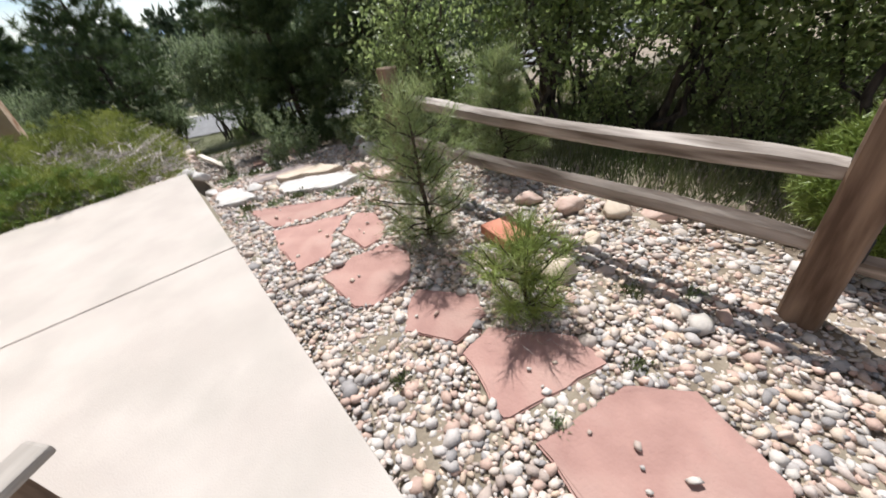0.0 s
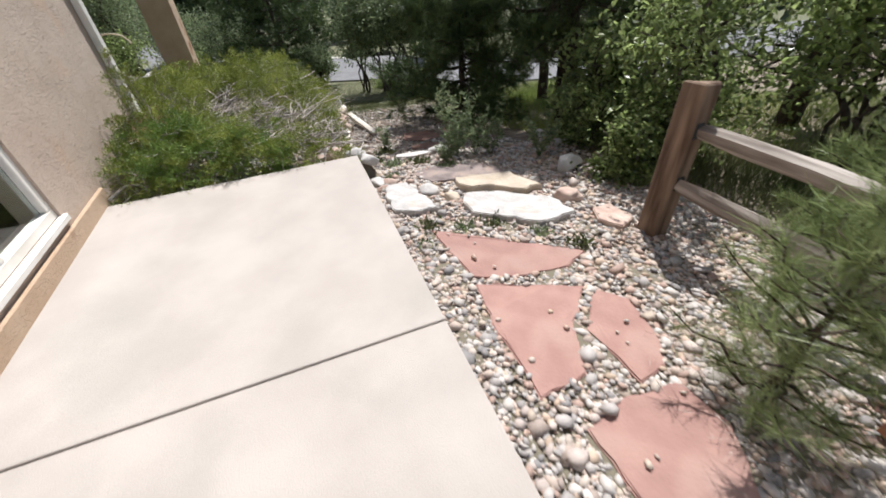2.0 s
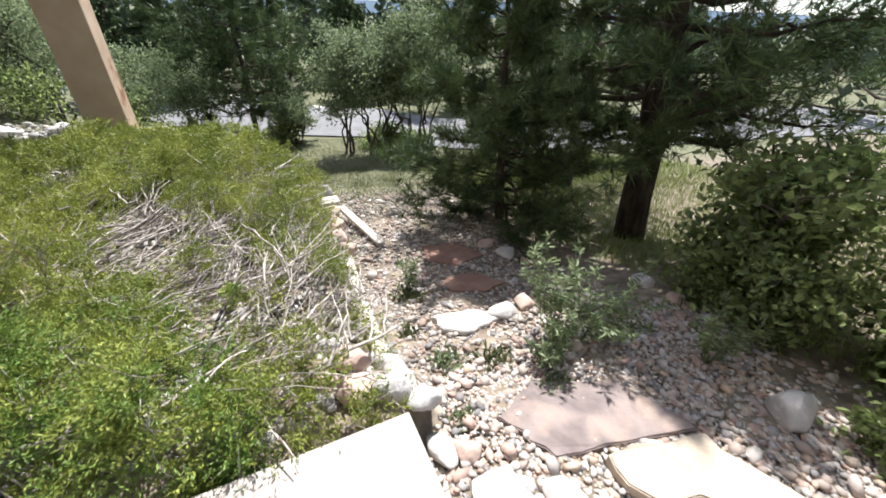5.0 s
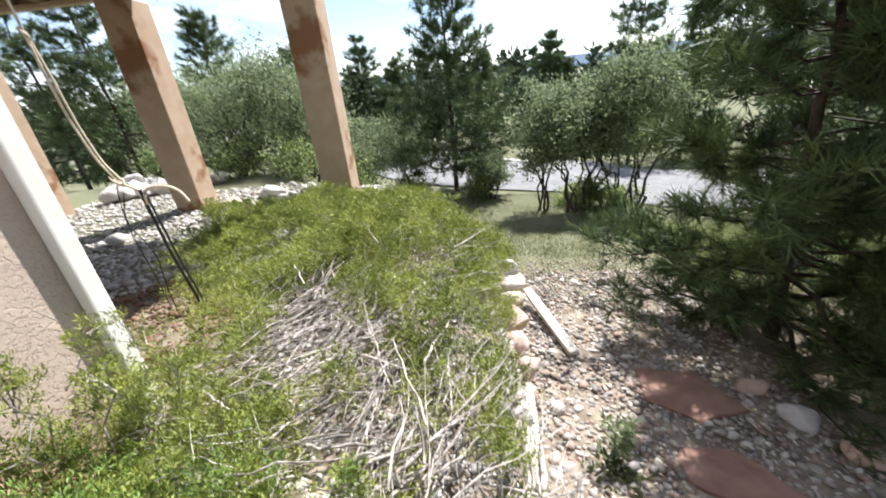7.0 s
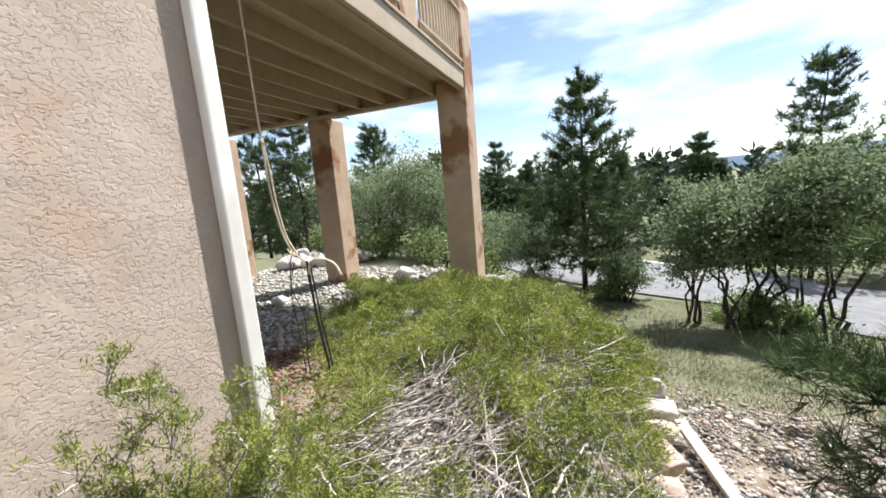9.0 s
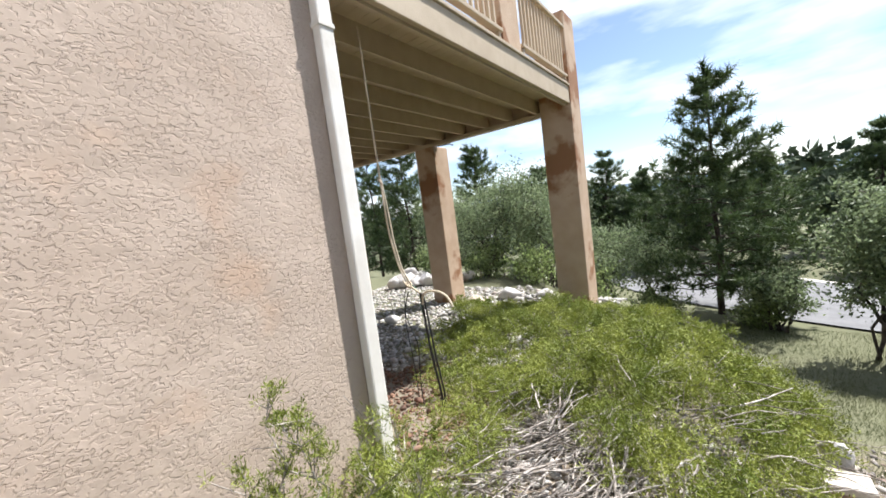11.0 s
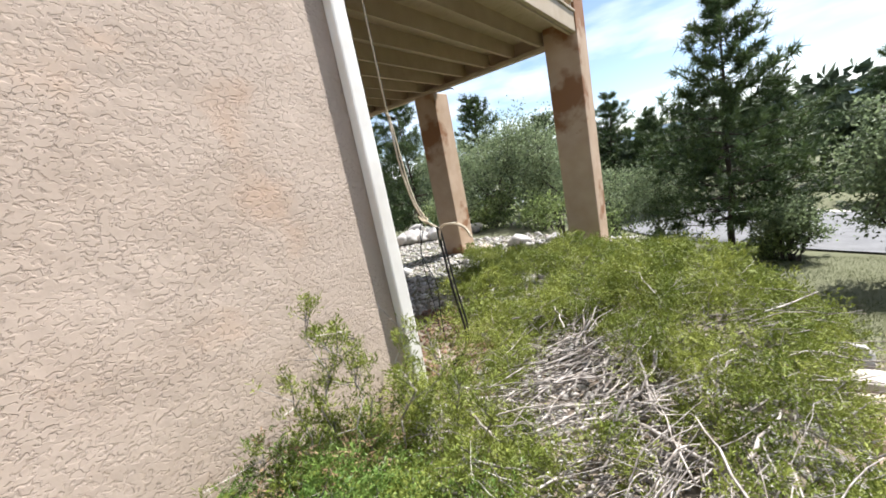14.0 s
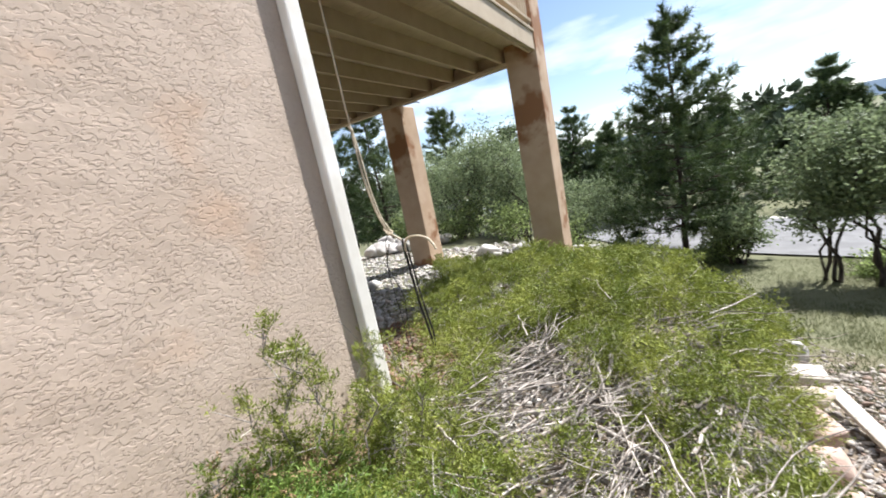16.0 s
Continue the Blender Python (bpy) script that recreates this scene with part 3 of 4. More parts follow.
def flagstone(poly, mat, label, lift=.018, thick=.07, rough_edge=.012, name="flagstone", group="stepping stones"):
    """A flat stone slab with a broken outline lying in the gravel."""
    STONES.append(np.array(poly))
    cx, cy = np.mean(poly, axis=0)
    cz = height(cx, cy) + lift
    edge = []
    r = random.Random(int(cx * 1000 + cy * 77))
    for k in range(len(poly)):
        a, b = Vector(poly[k]), Vector(poly[(k + 1) % len(poly)])
        n = max(2, int((b - a).length / .07))
        for q in range(n):
            p = a.lerp(b, q / n)
            d = (p - Vector((cx, cy))).normalized() * r.uniform(-rough_edge, rough_edge)
            edge.append(p + d)
    bm = bmesh.new()
    top = [bm.verts.new((p.x - cx, p.y - cy, height(p.x, p.y) - height(cx, cy) + r.uniform(-.004, .004))) for p in edge]
    face = bm.faces.new(top)
    if face.normal.z < 0:
        bmesh.ops.reverse_faces(bm, faces=[face])
    ex = bmesh.ops.extrude_face_region(bm, geom=[face])
    for v in ex["geom"]:
        if isinstance(v, bmesh.types.BMVert):
            v.co.z -= thick
    bmesh.ops.recalc_face_normals(bm, faces=bm.faces)
    rim = [e for e in bm.edges if all(v.co.z > -thick * .55 + (height(v.co.x + cx, v.co.y + cy) - height(cx, cy)) for v in e.verts) and len(e.link_faces) == 2 and abs(e.link_faces[0].normal.z - e.link_faces[1].normal.z) > .4]
    bmesh.ops.bevel(bm, geom=rim, offset=.008, segments=2, affect="EDGES")
    ob = part(name, bm, mat)
    ob.location = (cx, cy, cz)
    return tagged(ob, label, "stone", group)


RED = "flat pink-red sandstone stepping stone in pale gravel"
for poly in ([(.43, -5.15), (.49, -4.94), (.98, -5.03), (1.16, -5.25), (.99, -5.62), (.62, -5.75), (.40, -5.5)],
             [(.58, -4.40), (.80, -4.36), (1.07, -4.72), (1.02, -4.93), (.545, -4.82), (.457, -4.785)],
             [(.72, -3.82), (.93, -4.12), (.86, -4.30), (.60, -4.33), (.46, -4.06), (.62, -3.86)],
             [(.885, -3.19), (.60, -3.16), (.33, -3.21), (.35, -3.66), (.46, -3.75), (.76, -3.70), (.93, -3.42)],
             [(.96, -2.50), (1.08, -2.66), (1.02, -2.92), (.90, -3.10), (.72, -3.12), (.69, -2.76)],
             [(.31, -2.13), (.60, -2.28), (.925, -2.45), (.68, -2.68), (.52, -2.98), (.235, -3.01), (.25, -2.5)],
             [(.29, -1.33), (.75, -1.75), (1.20, -2.14), (.97, -2.24), (.66, -2.20), (.33, -2.07), (.30, -1.7)]):
    flagstone(poly, M["flagstone"], RED)
flagstone([(.17, -.36), (.37, -.40), (.47, -1.05), (.26, -1.02), (.10, -.95), (.11, -.6)], M["white_rock"], "whitish flat rough rock beside the slab", .06, .12, .02, "flat_rock", "pale rocks")
flagstone([(.80, -.90), (1.15, -1.05), (1.43, -1.37), (1.47, -1.69), (1.11, -1.70), (.70, -1.29), (.69, -1.05)], M["white_rock"], "broad whitish flat rock at the end of the stones", .06, .12, .02, "flat_rock", "pale rocks")
flagstone([(.50, -.12), (.85, .02), (1.32, -.22), (1.45, -.66), (1.0, -.52), (.62, -.45)], M["dark_slate"], "dark grey-brown flat stone half covered with grit", .03, .08, .02, "flat_rock", "pale rocks")
flagstone([(1.62, -1.66), (1.79, -1.69), (1.80, -1.98), (1.62, -2.02), (1.53, -1.86)], M["pink_rock"], "flat pinkish rock near the fence post", .05, .1, .02, "flat_rock", "pale rocks")
flagstone([(.60, 1.05), (.98, .95), (1.08, .72), (.72, .66), (.60, .80)], M["white_rock"], "grey-white flat rock on the lower path", .05, .12, .02, "flat_rock", "pale rocks")
flagstone([(1.05, 1.75), (1.40, 1.70), (1.55, 1.32), (1.25, 1.25), (.98, 1.45)], M["red_slab"], "rusty red flat stone on the lower path", .02, .06, .015)
flagstone([(1.15, 2.55), (1.60, 2.50), (1.75, 2.05), (1.35, 1.95), (1.08, 2.2)], M["red_slab"], "rusty red flat stone on the lower path", .02, .06, .015)


def rock(x, y, r, mat, label, flat=.65, turn=0.0, seed=0, name="rock", group="rocks", sink=.3, z=None):
    """A rounded boulder with broken facets, partly sunk in the ground."""
    bm = bmesh.new()
    bmesh.ops.create_icosphere(bm, subdivisions=3, radius=1)
    off = Vector((seed * 3.7 + x * 5, y * 5, seed))
    for v in bm.verts:
        d = v.co.normalized()
        k = 1 + .30 * noise.noise(d * 1.1 + off) + .12 * noise.noise(d * 2.9 + off) + .06 * noise.noise(d * 8 + off)
        v.co = d * k
    rr = random.Random(seed * 31 + 7)
    for _ in range(9):
        nn = Vector((rr.gauss(0, 1), rr.gauss(0, 1), rr.gauss(0, .8))).normalized()
        cut = rr.uniform(.52, .84)
        for v in bm.verts:
            over = v.co.dot(nn) - cut
            if over > 0:
                v.co -= nn * over * .88
    for v in bm.verts:
        v.co = Vector((v.co.x * r[0], v.co.y * r[1], max(v.co.z, -.7) * r[0] * flat))
    ob = part(name, bm, mat, smooth=True)
    ob.matrix_basis = pose(x, y, (height(x, y) if z is None else z) + r[0] * flat * (1 - 2 * sink), 0, 0, turn)
    STONES.append(np.array([(x + math.cos(a) * r[0] * .85, y + math.sin(a) * r[1] * .85) for a in np.linspace(0, 6.28, 9)[:-1]]))
    return tagged(ob, label, "rock", group)


flagstone([(.83, -.55), (1.10, -.60), (1.39, -.70), (1.50, -1.10), (1.32, -1.14), (1.05, -.90), (.84, -.80)], M["tan_rock"], "yellow-tan rough rock beside a pale flat rock", .075, .14, .03, "flat_rock", "pale rocks")
rock(.52, -.62, (.10, .14), M["white_rock"], "small pale rock between flat rocks", .6, 20, 2)
rock(.68, -.86, (.08, .10), M["tan_rock"], "small tan rock between flat rocks", .6, 0, 3)
rock(1.60, -1.36, (.15, .10), M["pink_rock"], "pinkish rock at the edge of the gravel", .6, -40, 4)
rock(2.02, -.80, (.17, .12), M["white_rock"], "grey boulder under the oak leaves", .7, 10, 5)
rock(.12, -.18, (.09, .10), M["white_rock"], "small pale rock at the slab corner", .7, 0, 6)
rock(.24, -.22, (.08, .09), M["pink_rock"], "small pinkish rock at the slab corner", .7, 30, 7)
for k, (x, y, s) in enumerate(((2.14, -3.92, .15), (2.30, -4.20, .15), (2.44, -4.46, .13), (2.56, -4.76, .12), (2.06, -3.60, .13))):
    rock(x, y, (s, s * .85), M["tan_rock" if k % 2 else "pink_rock"], "pale rounded rock in a row beyond the fence", .48, k * 40, 10 + k, group="row of border rocks")
rock(1.44, -4.36, (.17, .10), M["tan_rock"], "yellowish rock behind the small pine", .55, 20, 20)
rock(1.86, -4.30, (.10, .08), M["tan_rock"], "yellowish flat rock in the gravel", .4, 20, 21)
for k, (x, y, s, m) in enumerate(((-.02, .16, .13, "white_rock"), (-.20, .24, .12, "pink_rock"), (.02, .40, .12, "white_rock"), (-.17, .50, .14, "pink_rock"), (.10, .05, .10, "white_rock"), (-.36, .42, .13, "pink_rock"), (-.28, .70, .12, "white_rock"),
                                  (.17, 2.25, .15, "pink_rock"), (.16, 2.58, .14, "pink_rock"), (.19, 2.92, .16, "pink_rock"), (.21, 3.28, .15, "tan_rock"), (.12, 1.95, .12, "pink_rock"), (.24, 3.98, .15, "white_rock"))):
    rock(x, y, (s, s * .9), M[m], "pale rock holding the edge of the raised bed", .8, k * 50, 30 + k, group="edging rocks", sink=.25, z=(-.10 if y < .3 else -.20) if y < 1 else -.50 - .05 * (y - 2))
for k, (x, y, s) in enumerate(((2.45, -.1, .12), (2.55, .25, .10), (2.62, .62, .13), (2.1, 1.6, .13), (2.0, 1.95, .15), (1.92, 2.3, .13), (1.15, .80, .15), (1.42, .84, .13))):
    rock(x, y, (s, s * .8), M["pink_rock" if k % 2 else "white_rock"], "weathered rock edging the lower path", .5, k * 35, 50 + k, group="path border rocks")
for k in range(11):
    rr = random.Random(k)
    x, y = -9.2 + rr.random() * 2.6, 8.3 + rr.random() * 1.5
    rock(x, y, (.25 + .16 * rr.random(), .26), M["white_rock"], "white boulder in a pile beyond the deck posts", .75, k * 33, 70 + k, group="boulder pile", sink=.15)
rock(-4.35, 7.75, (.33, .22), M["white_rock"], "cream boulder beside the deck post", .6, 10, 90)
rock(-3.55, 8.0, (.22, .16), M["white_rock"], "cream boulder beside the deck post", .6, 40, 91)
rock(-4.95, 7.3, (.26, .2), M["tan_rock"], "mossy tan rock beside the deck post", .5, 70, 92)

brick = new("paver")
brick.location = (1.505, -3.85, height(1.505, -3.85) + .060)
brick.rotation_euler = (radians(4), radians(6), radians(-6))
tagged(brick, "orange-red paver lying tilted behind the pine", "paver")
bm = bmesh.new()
box(bm, -.12, .12, -.16, .16, -.035, .035, .008, 2)
part("block", bm, M["orange_brick"], brick)

# timber edging of the raised bed
for k, (y0, y1, x0, x1, z0, z1) in enumerate(((.42, 1.22, .035, .06, -.245, -.33), (1.22, 2.0, .065, .12, -.31, -.38))):
    t = thing("edging_board", (x0, y0, z0), "sun-bleached board edging the raised bed", "board", "edging boards")
    bm = bmesh.new()
    L = math.hypot(y1 - y0, z1 - z0)
    box(bm, -.055, .055, 0, L, -.22, .03, .008)
    part("board", bm, M["pale_timber"], t)
    t.rotation_euler = (math.atan2(z1 - z0, y1 - y0), 0, math.atan2(x0 - x1, y1 - y0))
blk = thing("edging_block", (.27, 3.68, -.80), "pinkish concrete block at the end of the edging", "block")
bm = bmesh.new()
box(bm, -.10, .10, -.09, .09, 0, .24, .012, 2)
part("block", bm, M["pink_rock"], blk)
bm = bmesh.new()
box(bm, -.13, .13, -.11, .11, .242, .30, .012, 2)
part("cap", bm, M["pale_timber"], blk)
pl = thing("plank", (.43, 3.72, -.66), "pale weathered plank lying down the slope", "plank")
bm = bmesh.new()
box(bm, -.05, .05, -1.02, 0, -.02, .025, .006)
part("board", bm, M["pale_timber"], pl)
pl.rotation_euler = (radians(6), 0, radians(15))

# grey wooden bench on the patio
bench = thing("bench", (-.85, -4.03, SLAB_Z), "weathered grey wooden bench end on the patio", "bench")
for nm, b, a in (("seat_board", (-.95, 0, -.06, .06, .34, .38), 38), ("seat_board", (-.95, -.07, .075, .19, .34, .38), 38), ("leg", (-.16, -.08, -.02, .06, 0, .338), 38), ("leg", (-.90, -.82, -.02, .06, 0, .338), 38), ("arm", (-.5, -.10, .20, .30, .34, .40), 38)):
    bm = bmesh.new()
    box(bm, *b, .015, 2)
    o = part(nm, bm, M["weathered_wood" if nm == "leg" else "grey_wood"], bench)
    o.rotation_euler = (0, 0, radians(a))


# ---- gravel ----
bm = bmesh.new()
bmesh.ops.create_icosphere(bm, subdivisions=1, radius=1)
ICO_V = np.array([v.co[:] for v in bm.verts])
ICO_F = np.array([[v.index for v in f.verts] for f in bm.faces])
bm.free()


def pebbles(name, rng, x, y, size, mat, label, lift=.0):
    """Rounded pebbles of uneven shape scattered at the given places."""
    n = len(x)
    s = size * rng.lognormal(0, .40, n)[:, None]
    sc = np.stack([np.ones(n), rng.uniform(.58, .95, n), rng.uniform(.30, .58, n)], -1) * s * .5
    v = ICO_V[None] * (1 + rng.normal(0, .20, (n, len(ICO_V), 1))) * sc[:, None]
    a, b = rng.uniform(0, 6.28, n), rng.normal(0, .35, n)
    ca, sa, cb, sb = np.cos(a)[:, None], np.sin(a)[:, None], np.cos(b)[:, None], np.sin(b)[:, None]
    vy, vz = v[..., 1] * cb - v[..., 2] * sb, v[..., 1] * sb + v[..., 2] * cb
    vx = v[..., 0]
    px, py = vx * ca - vy * sa, vx * sa + vy * ca
    z = ground_height(x, y)[:, None] + lift + sc[:, 2:3] * rng.uniform(.1, 1.0, (n, 1))
    verts = np.stack([px + x[:, None], py + y[:, None], vz + z], -1).reshape(-1, 3)
    faces = (np.arange(n)[:, None, None] * len(ICO_V) + ICO_F[None]).reshape(-1, 3)
    tagged(mesh_part(name, verts, faces, mat, smooth=True), label, "gravel", kind="stuff")


def scatter(rng, x0, x1, y0, y1, step):
    gx, gy = np.meshgrid(np.arange(x0, x1, step), np.arange(y0, y1, step))
    x = gx.ravel() + rng.uniform(-.5, .5, gx.size) * step
    y = gy.ravel() + rng.uniform(-.5, .5, gx.size) * step
    keep = np.ones(len(x), bool)
    for p in STONES:
        keep &= ~inside(p, x, y)
    return x[keep], y[keep]


rng = np.random.default_rng(11)
x, y = scatter(rng, -.012, 2.6, -5.95, .35, .0250)
keep = (x < 2.5 + .2 * np.sin(y * 1.7)) | (rng.random(len(x)) < .35)
keep &= ~((y > -.15) & (x < .2))
pebbles("gravel_bed", rng, x[keep], y[keep], .0365, M["gravel"], "mixed pale rounded river pebbles beside the slab")
x, y = scatter(rng, -.01, 2.55, -9.0, -5.95, .046)
pebbles("gravel_bed", rng, x, y, .058, M["gravel"], "mixed pale rounded river pebbles behind the start of the walk")
x, y = rng.uniform(.03, 2.7, 1500), rng.uniform(-7, 0, 1500)
keep = np.ones(len(x), bool)
for p in STONES:
    keep &= ~inside(p, x, y) | (rng.random(len(x)) < .24)
pebbles("loose_pebbles", rng, x[keep], y[keep], .034, M["gravel"], "larger loose pebbles on top of the gravel", .022)
x, y = scatter(rng, .22, 2.3, .3, 4.6, .038)
pebbles("path_gravel", rng, x, y, .036, M["dark_gravel"], "small grey gravel on the lower path")
x, y = scatter(rng, .2, 1.9, .0, 5.2, .07)
keep = rng.random(len(x)) < np.where(y < .7, .9, np.where(x < .75, .75, .28))
x, y = x[keep], y[keep]
pebbles("path_stones", rng, x, y, .042, M["dark_gravel"], "pale stones scattered on the lower path", .01)
x, y = scatter(rng, -2.2, .1, .15, 3.6, .046)
keep = rng.random(len(x)) < .62 + .3 * np.sin(x * 4.3 + 1) * np.sin(y * 3.7)
x, y = x[keep], y[keep]
pebbles("bed_gravel", rng, x, y, .058, M["pale_gravel"], "pale angular stones under the juniper")
x, y = scatter(rng, -4.2, -1.9, 1.85, 4.1, .045)
keep = (y < 3.75 + .25 * np.sin(x * 5)) & (rng.random(len(x)) < .8)
pebbles("bark_mulch", rng, x[keep], y[keep], .040, M["mulch"], "reddish-brown bark mulch beside the downspout")
x, y = scatter(rng, -9.3, -2.0, 3.3, 8.8, .080)
keep = y > 3.6 + .25 * np.sin(x * 5)
x, y = x[keep], y[keep]
pebbles("deck_gravel", rng, x, y, .070, M["pale_gravel"], "pale grey gravel under the deck")


# ---- plants ----
def curve_points(rng, a, b, sag, n=7, crook=.0375):
    """A slightly crooked line from a to b."""
    a, b = np.array(a, float), np.array(b, float)
    t = np.linspace(0, 1, n)[:, None]
    p = a + (b - a) * t
    L = np.linalg.norm(b - a)
    p[1:-1] += rng.normal(0, crook * L, (n - 2, 3))
    p[:, 2] += sag * (4 * t[:, 0] * (1 - t[:, 0]))
    return p


def tuft_needles(rng, tips, axes, per, length, width, spread=.9):
    """Bundles of needles fanning out round each shoot."""
    n = len(tips)
    c = np.repeat(tips, per, 0)
    ax = np.repeat(unit(axes), per, 0)
    back = rng.uniform(0, 1, (n * per, 1))
    d = unit(ax * rng.uniform(.35, 1.1, (n * per, 1)) + rng.normal(size=(n * per, 3)) * spread * .6)
    return needle_arrays(rng, c - ax * back * length * .9, d, length, width)


def pine(x, y, h, r, seed, label, needle="needle", bare=.12, whorls=14, per_whorl=6, shoots=9, per=16, nl=.13, nw=.007, trunk_r=.05, droop=.1, tip=.0, z=None, shape=1.0, lean=(0, 0)):
    """A pine: tapered trunk, whorls of limbs and bundles of needles along each limb."""
    g = np.random.default_rng(seed)
    z0 = (height(x, y) if z is None else z) - .05
    ob = thing("pine_tree", (x, y, z0), label, "pine tree")
    tp = np.stack([np.linspace(0, lean[0], 10), np.linspace(0, lean[1], 10), np.linspace(0, h, 10)], -1)
    tp[1:-1, :2] += g.normal(0, .012 * h, (8, 2)) * .5
    pieces = [tube_arrays(tp, np.linspace(trunk_r, trunk_r * .12, 10), 9)]
    tips, axes = [], []
    for w in range(whorls):
        k = bare + (1 - bare) * (w + g.uniform(-.3, .3)) / whorls
        k = min(max(k, bare), .985)
        base = np.array([np.interp(k * h, tp[:, 2], tp[:, 0]), np.interp(k * h, tp[:, 2], tp[:, 1]), k * h])
        prof = (1 - k) ** .75 * (.55 + .45 * min(1, (k - bare) / .18 + .35)) * shape + .10
        a0 = g.uniform(0, 6.28)
        for q in range(per_whorl):
            a = a0 + q * 6.28 / per_whorl + g.normal(0, .3)
            L = r * prof * g.uniform(.55, 1.2)
            rise = L * (g.uniform(.1, .55) * k * 1.4 - droop)
            end = base + np.array([math.cos(a) * L, math.sin(a) * L, rise])
            p = curve_points(g, base, end, -.06 * L, 6)
            pieces.append(tube_arrays(p, np.linspace(trunk_r * (1 - k) * .32 + .004, .003, 6), 5))
            m = max(2, int(shoots * (.35 + prof)))
            t = g.uniform(.28, 1.0, m)
            at = np.stack([np.interp(t, np.linspace(0, 1, 6), p[:, c]) for c in range(3)], -1)
            dirn = unit(end - base)
            out = unit(dirn[None] * .6 + g.normal(size=(m, 3)) * .6 + [0, 0, .45])
            reach = L * .26 * g.uniform(.3, 1, (m, 1))
            tips.append(at + out * reach), axes.append(out)
            tips.append(end[None]), axes.append(dirn[None] + [[0, 0, .5]])
    tips.append(tp[-1:]), axes.append(np.array([[0, 0, 1.0]]))
    v, f = join_arrays(pieces)
    mesh_part("trunk", v, f, M["bark"], ob, smooth=True)
    v, f = tuft_needles(g, np.concatenate(tips), np.concatenate(axes), per, nl, nw)
    mesh_part("crown", v, f, M[needle], ob)
    return ob


def oak(x, y, h, r, seed, label, stems=4, leaves=9000, size=.055, low=.25, leaf="oak_leaf", trunk_r=.045, name="oak_tree", clumps=70, z=None, flat=1.0):
    """A many-stemmed scrub oak: crooked stems, forking limbs and leaves in clumps with gaps."""
    g = np.random.default_rng(seed)
    z0 = (height(x, y) if z is None else z) - .05
    ob = thing(name, (x, y, z0), label, "tree" if h > 1.3 else "shrub")
    pieces, centres = [], []
    for s in range(stems):
        a = g.uniform(0, 6.28)
        top = np.array([math.cos(a) * r * g.uniform(.2, .75), math.sin(a) * r * g.uniform(.2, .75), h * g.uniform(.7, .95)])
        p = curve_points(g, (g.normal(0, .10 * r), g.normal(0, .10 * r), 0), top, 0, 9)
        pieces.append(tube_arrays(p, np.linspace(trunk_r * g.uniform(.6, 1.1), .006, 9), 7))
        for q in range(max(3, clumps // stems)):
            k = g.uniform(low, 1)
            b = np.array([np.interp(k, np.linspace(0, 1, 9), p[:, c]) for c in range(3)])
            aa = g.uniform(0, 6.28)
            L = r * g.uniform(.2, .65) * (1.15 - .5 * k)
            e = b + np.array([math.cos(aa) * L, math.sin(aa) * L, L * g.uniform(-.1, .7) * flat])
            pieces.append(tube_arrays(curve_points(g, b, e, 0, 4), np.linspace(trunk_r * .22, .003, 4), 4))
            centres.append(e)
    v, f = join_arrays(pieces)
    mesh_part("trunk", v, f, M["oak_bark"], ob, smooth=True)
    c = np.array(centres)
    pick = g.integers(0, len(c), leaves)
    rad = r * g.uniform(.10, .24, len(c))
    pos = c[pick] + g.normal(size=(leaves, 3)) * rad[pick][:, None] * [1, 1, .75]
    pos[:, 2] = np.maximum(pos[:, 2], .06)
    ax = unit(g.normal(size=(leaves, 3)) + [0, 0, -.2])
    v, f = leaf_arrays(g, pos, ax, size, size * .62)
    mesh_part("crown", v, f, M[leaf], ob)
    return ob


# young pines in the gravel and behind the fence
pine(1.15, -3.40, 1.20, .46, 1, "young green pine standing in the gravel", "young_needle", .10, 9, 5, 5, 22, .145, .0040, .022, -.40, shape=1.0)
pine(1.04, -4.41, .55, .30, 2, "small bright green pine seedling in the gravel", "bright_needle", .08, 6, 5, 4, 22, .135, .0042, .014, -.7)
pine(2.42, -2.95, 1.15, .42, 3, "young green pine behind the fence", "young_needle", .10, 10, 6, 6, 30, .115, .0045, .022, -.3)

# big dark pine and the smaller one before it
pine(4.1, 1.9, 6.6, 2.15, 4, "large dark pine with low drooping limbs", "needle", .22, 18, 6, 36, 20, .17, .012, .21, .06, lean=(-.6, .3))
pine(2.55, 2.95, 3.7, 1.55, 5, "dark green pine beside the lower path", "needle", .07, 15, 6, 32, 26, .16, .010, .07, .06, lean=(-.30, 0))
pine(5.4, 4.6, 6.5, 2.2, 6, "dark pine beyond the path", "needle", .16, 16, 6, 16, 14, .18, .013, .13, .05)
pine(6.5, -.3, 7.5, 2.6, 7, "dark pine behind the oak thicket", "needle", .12, 17, 6, 16, 14, .18, .014, .16, .08)

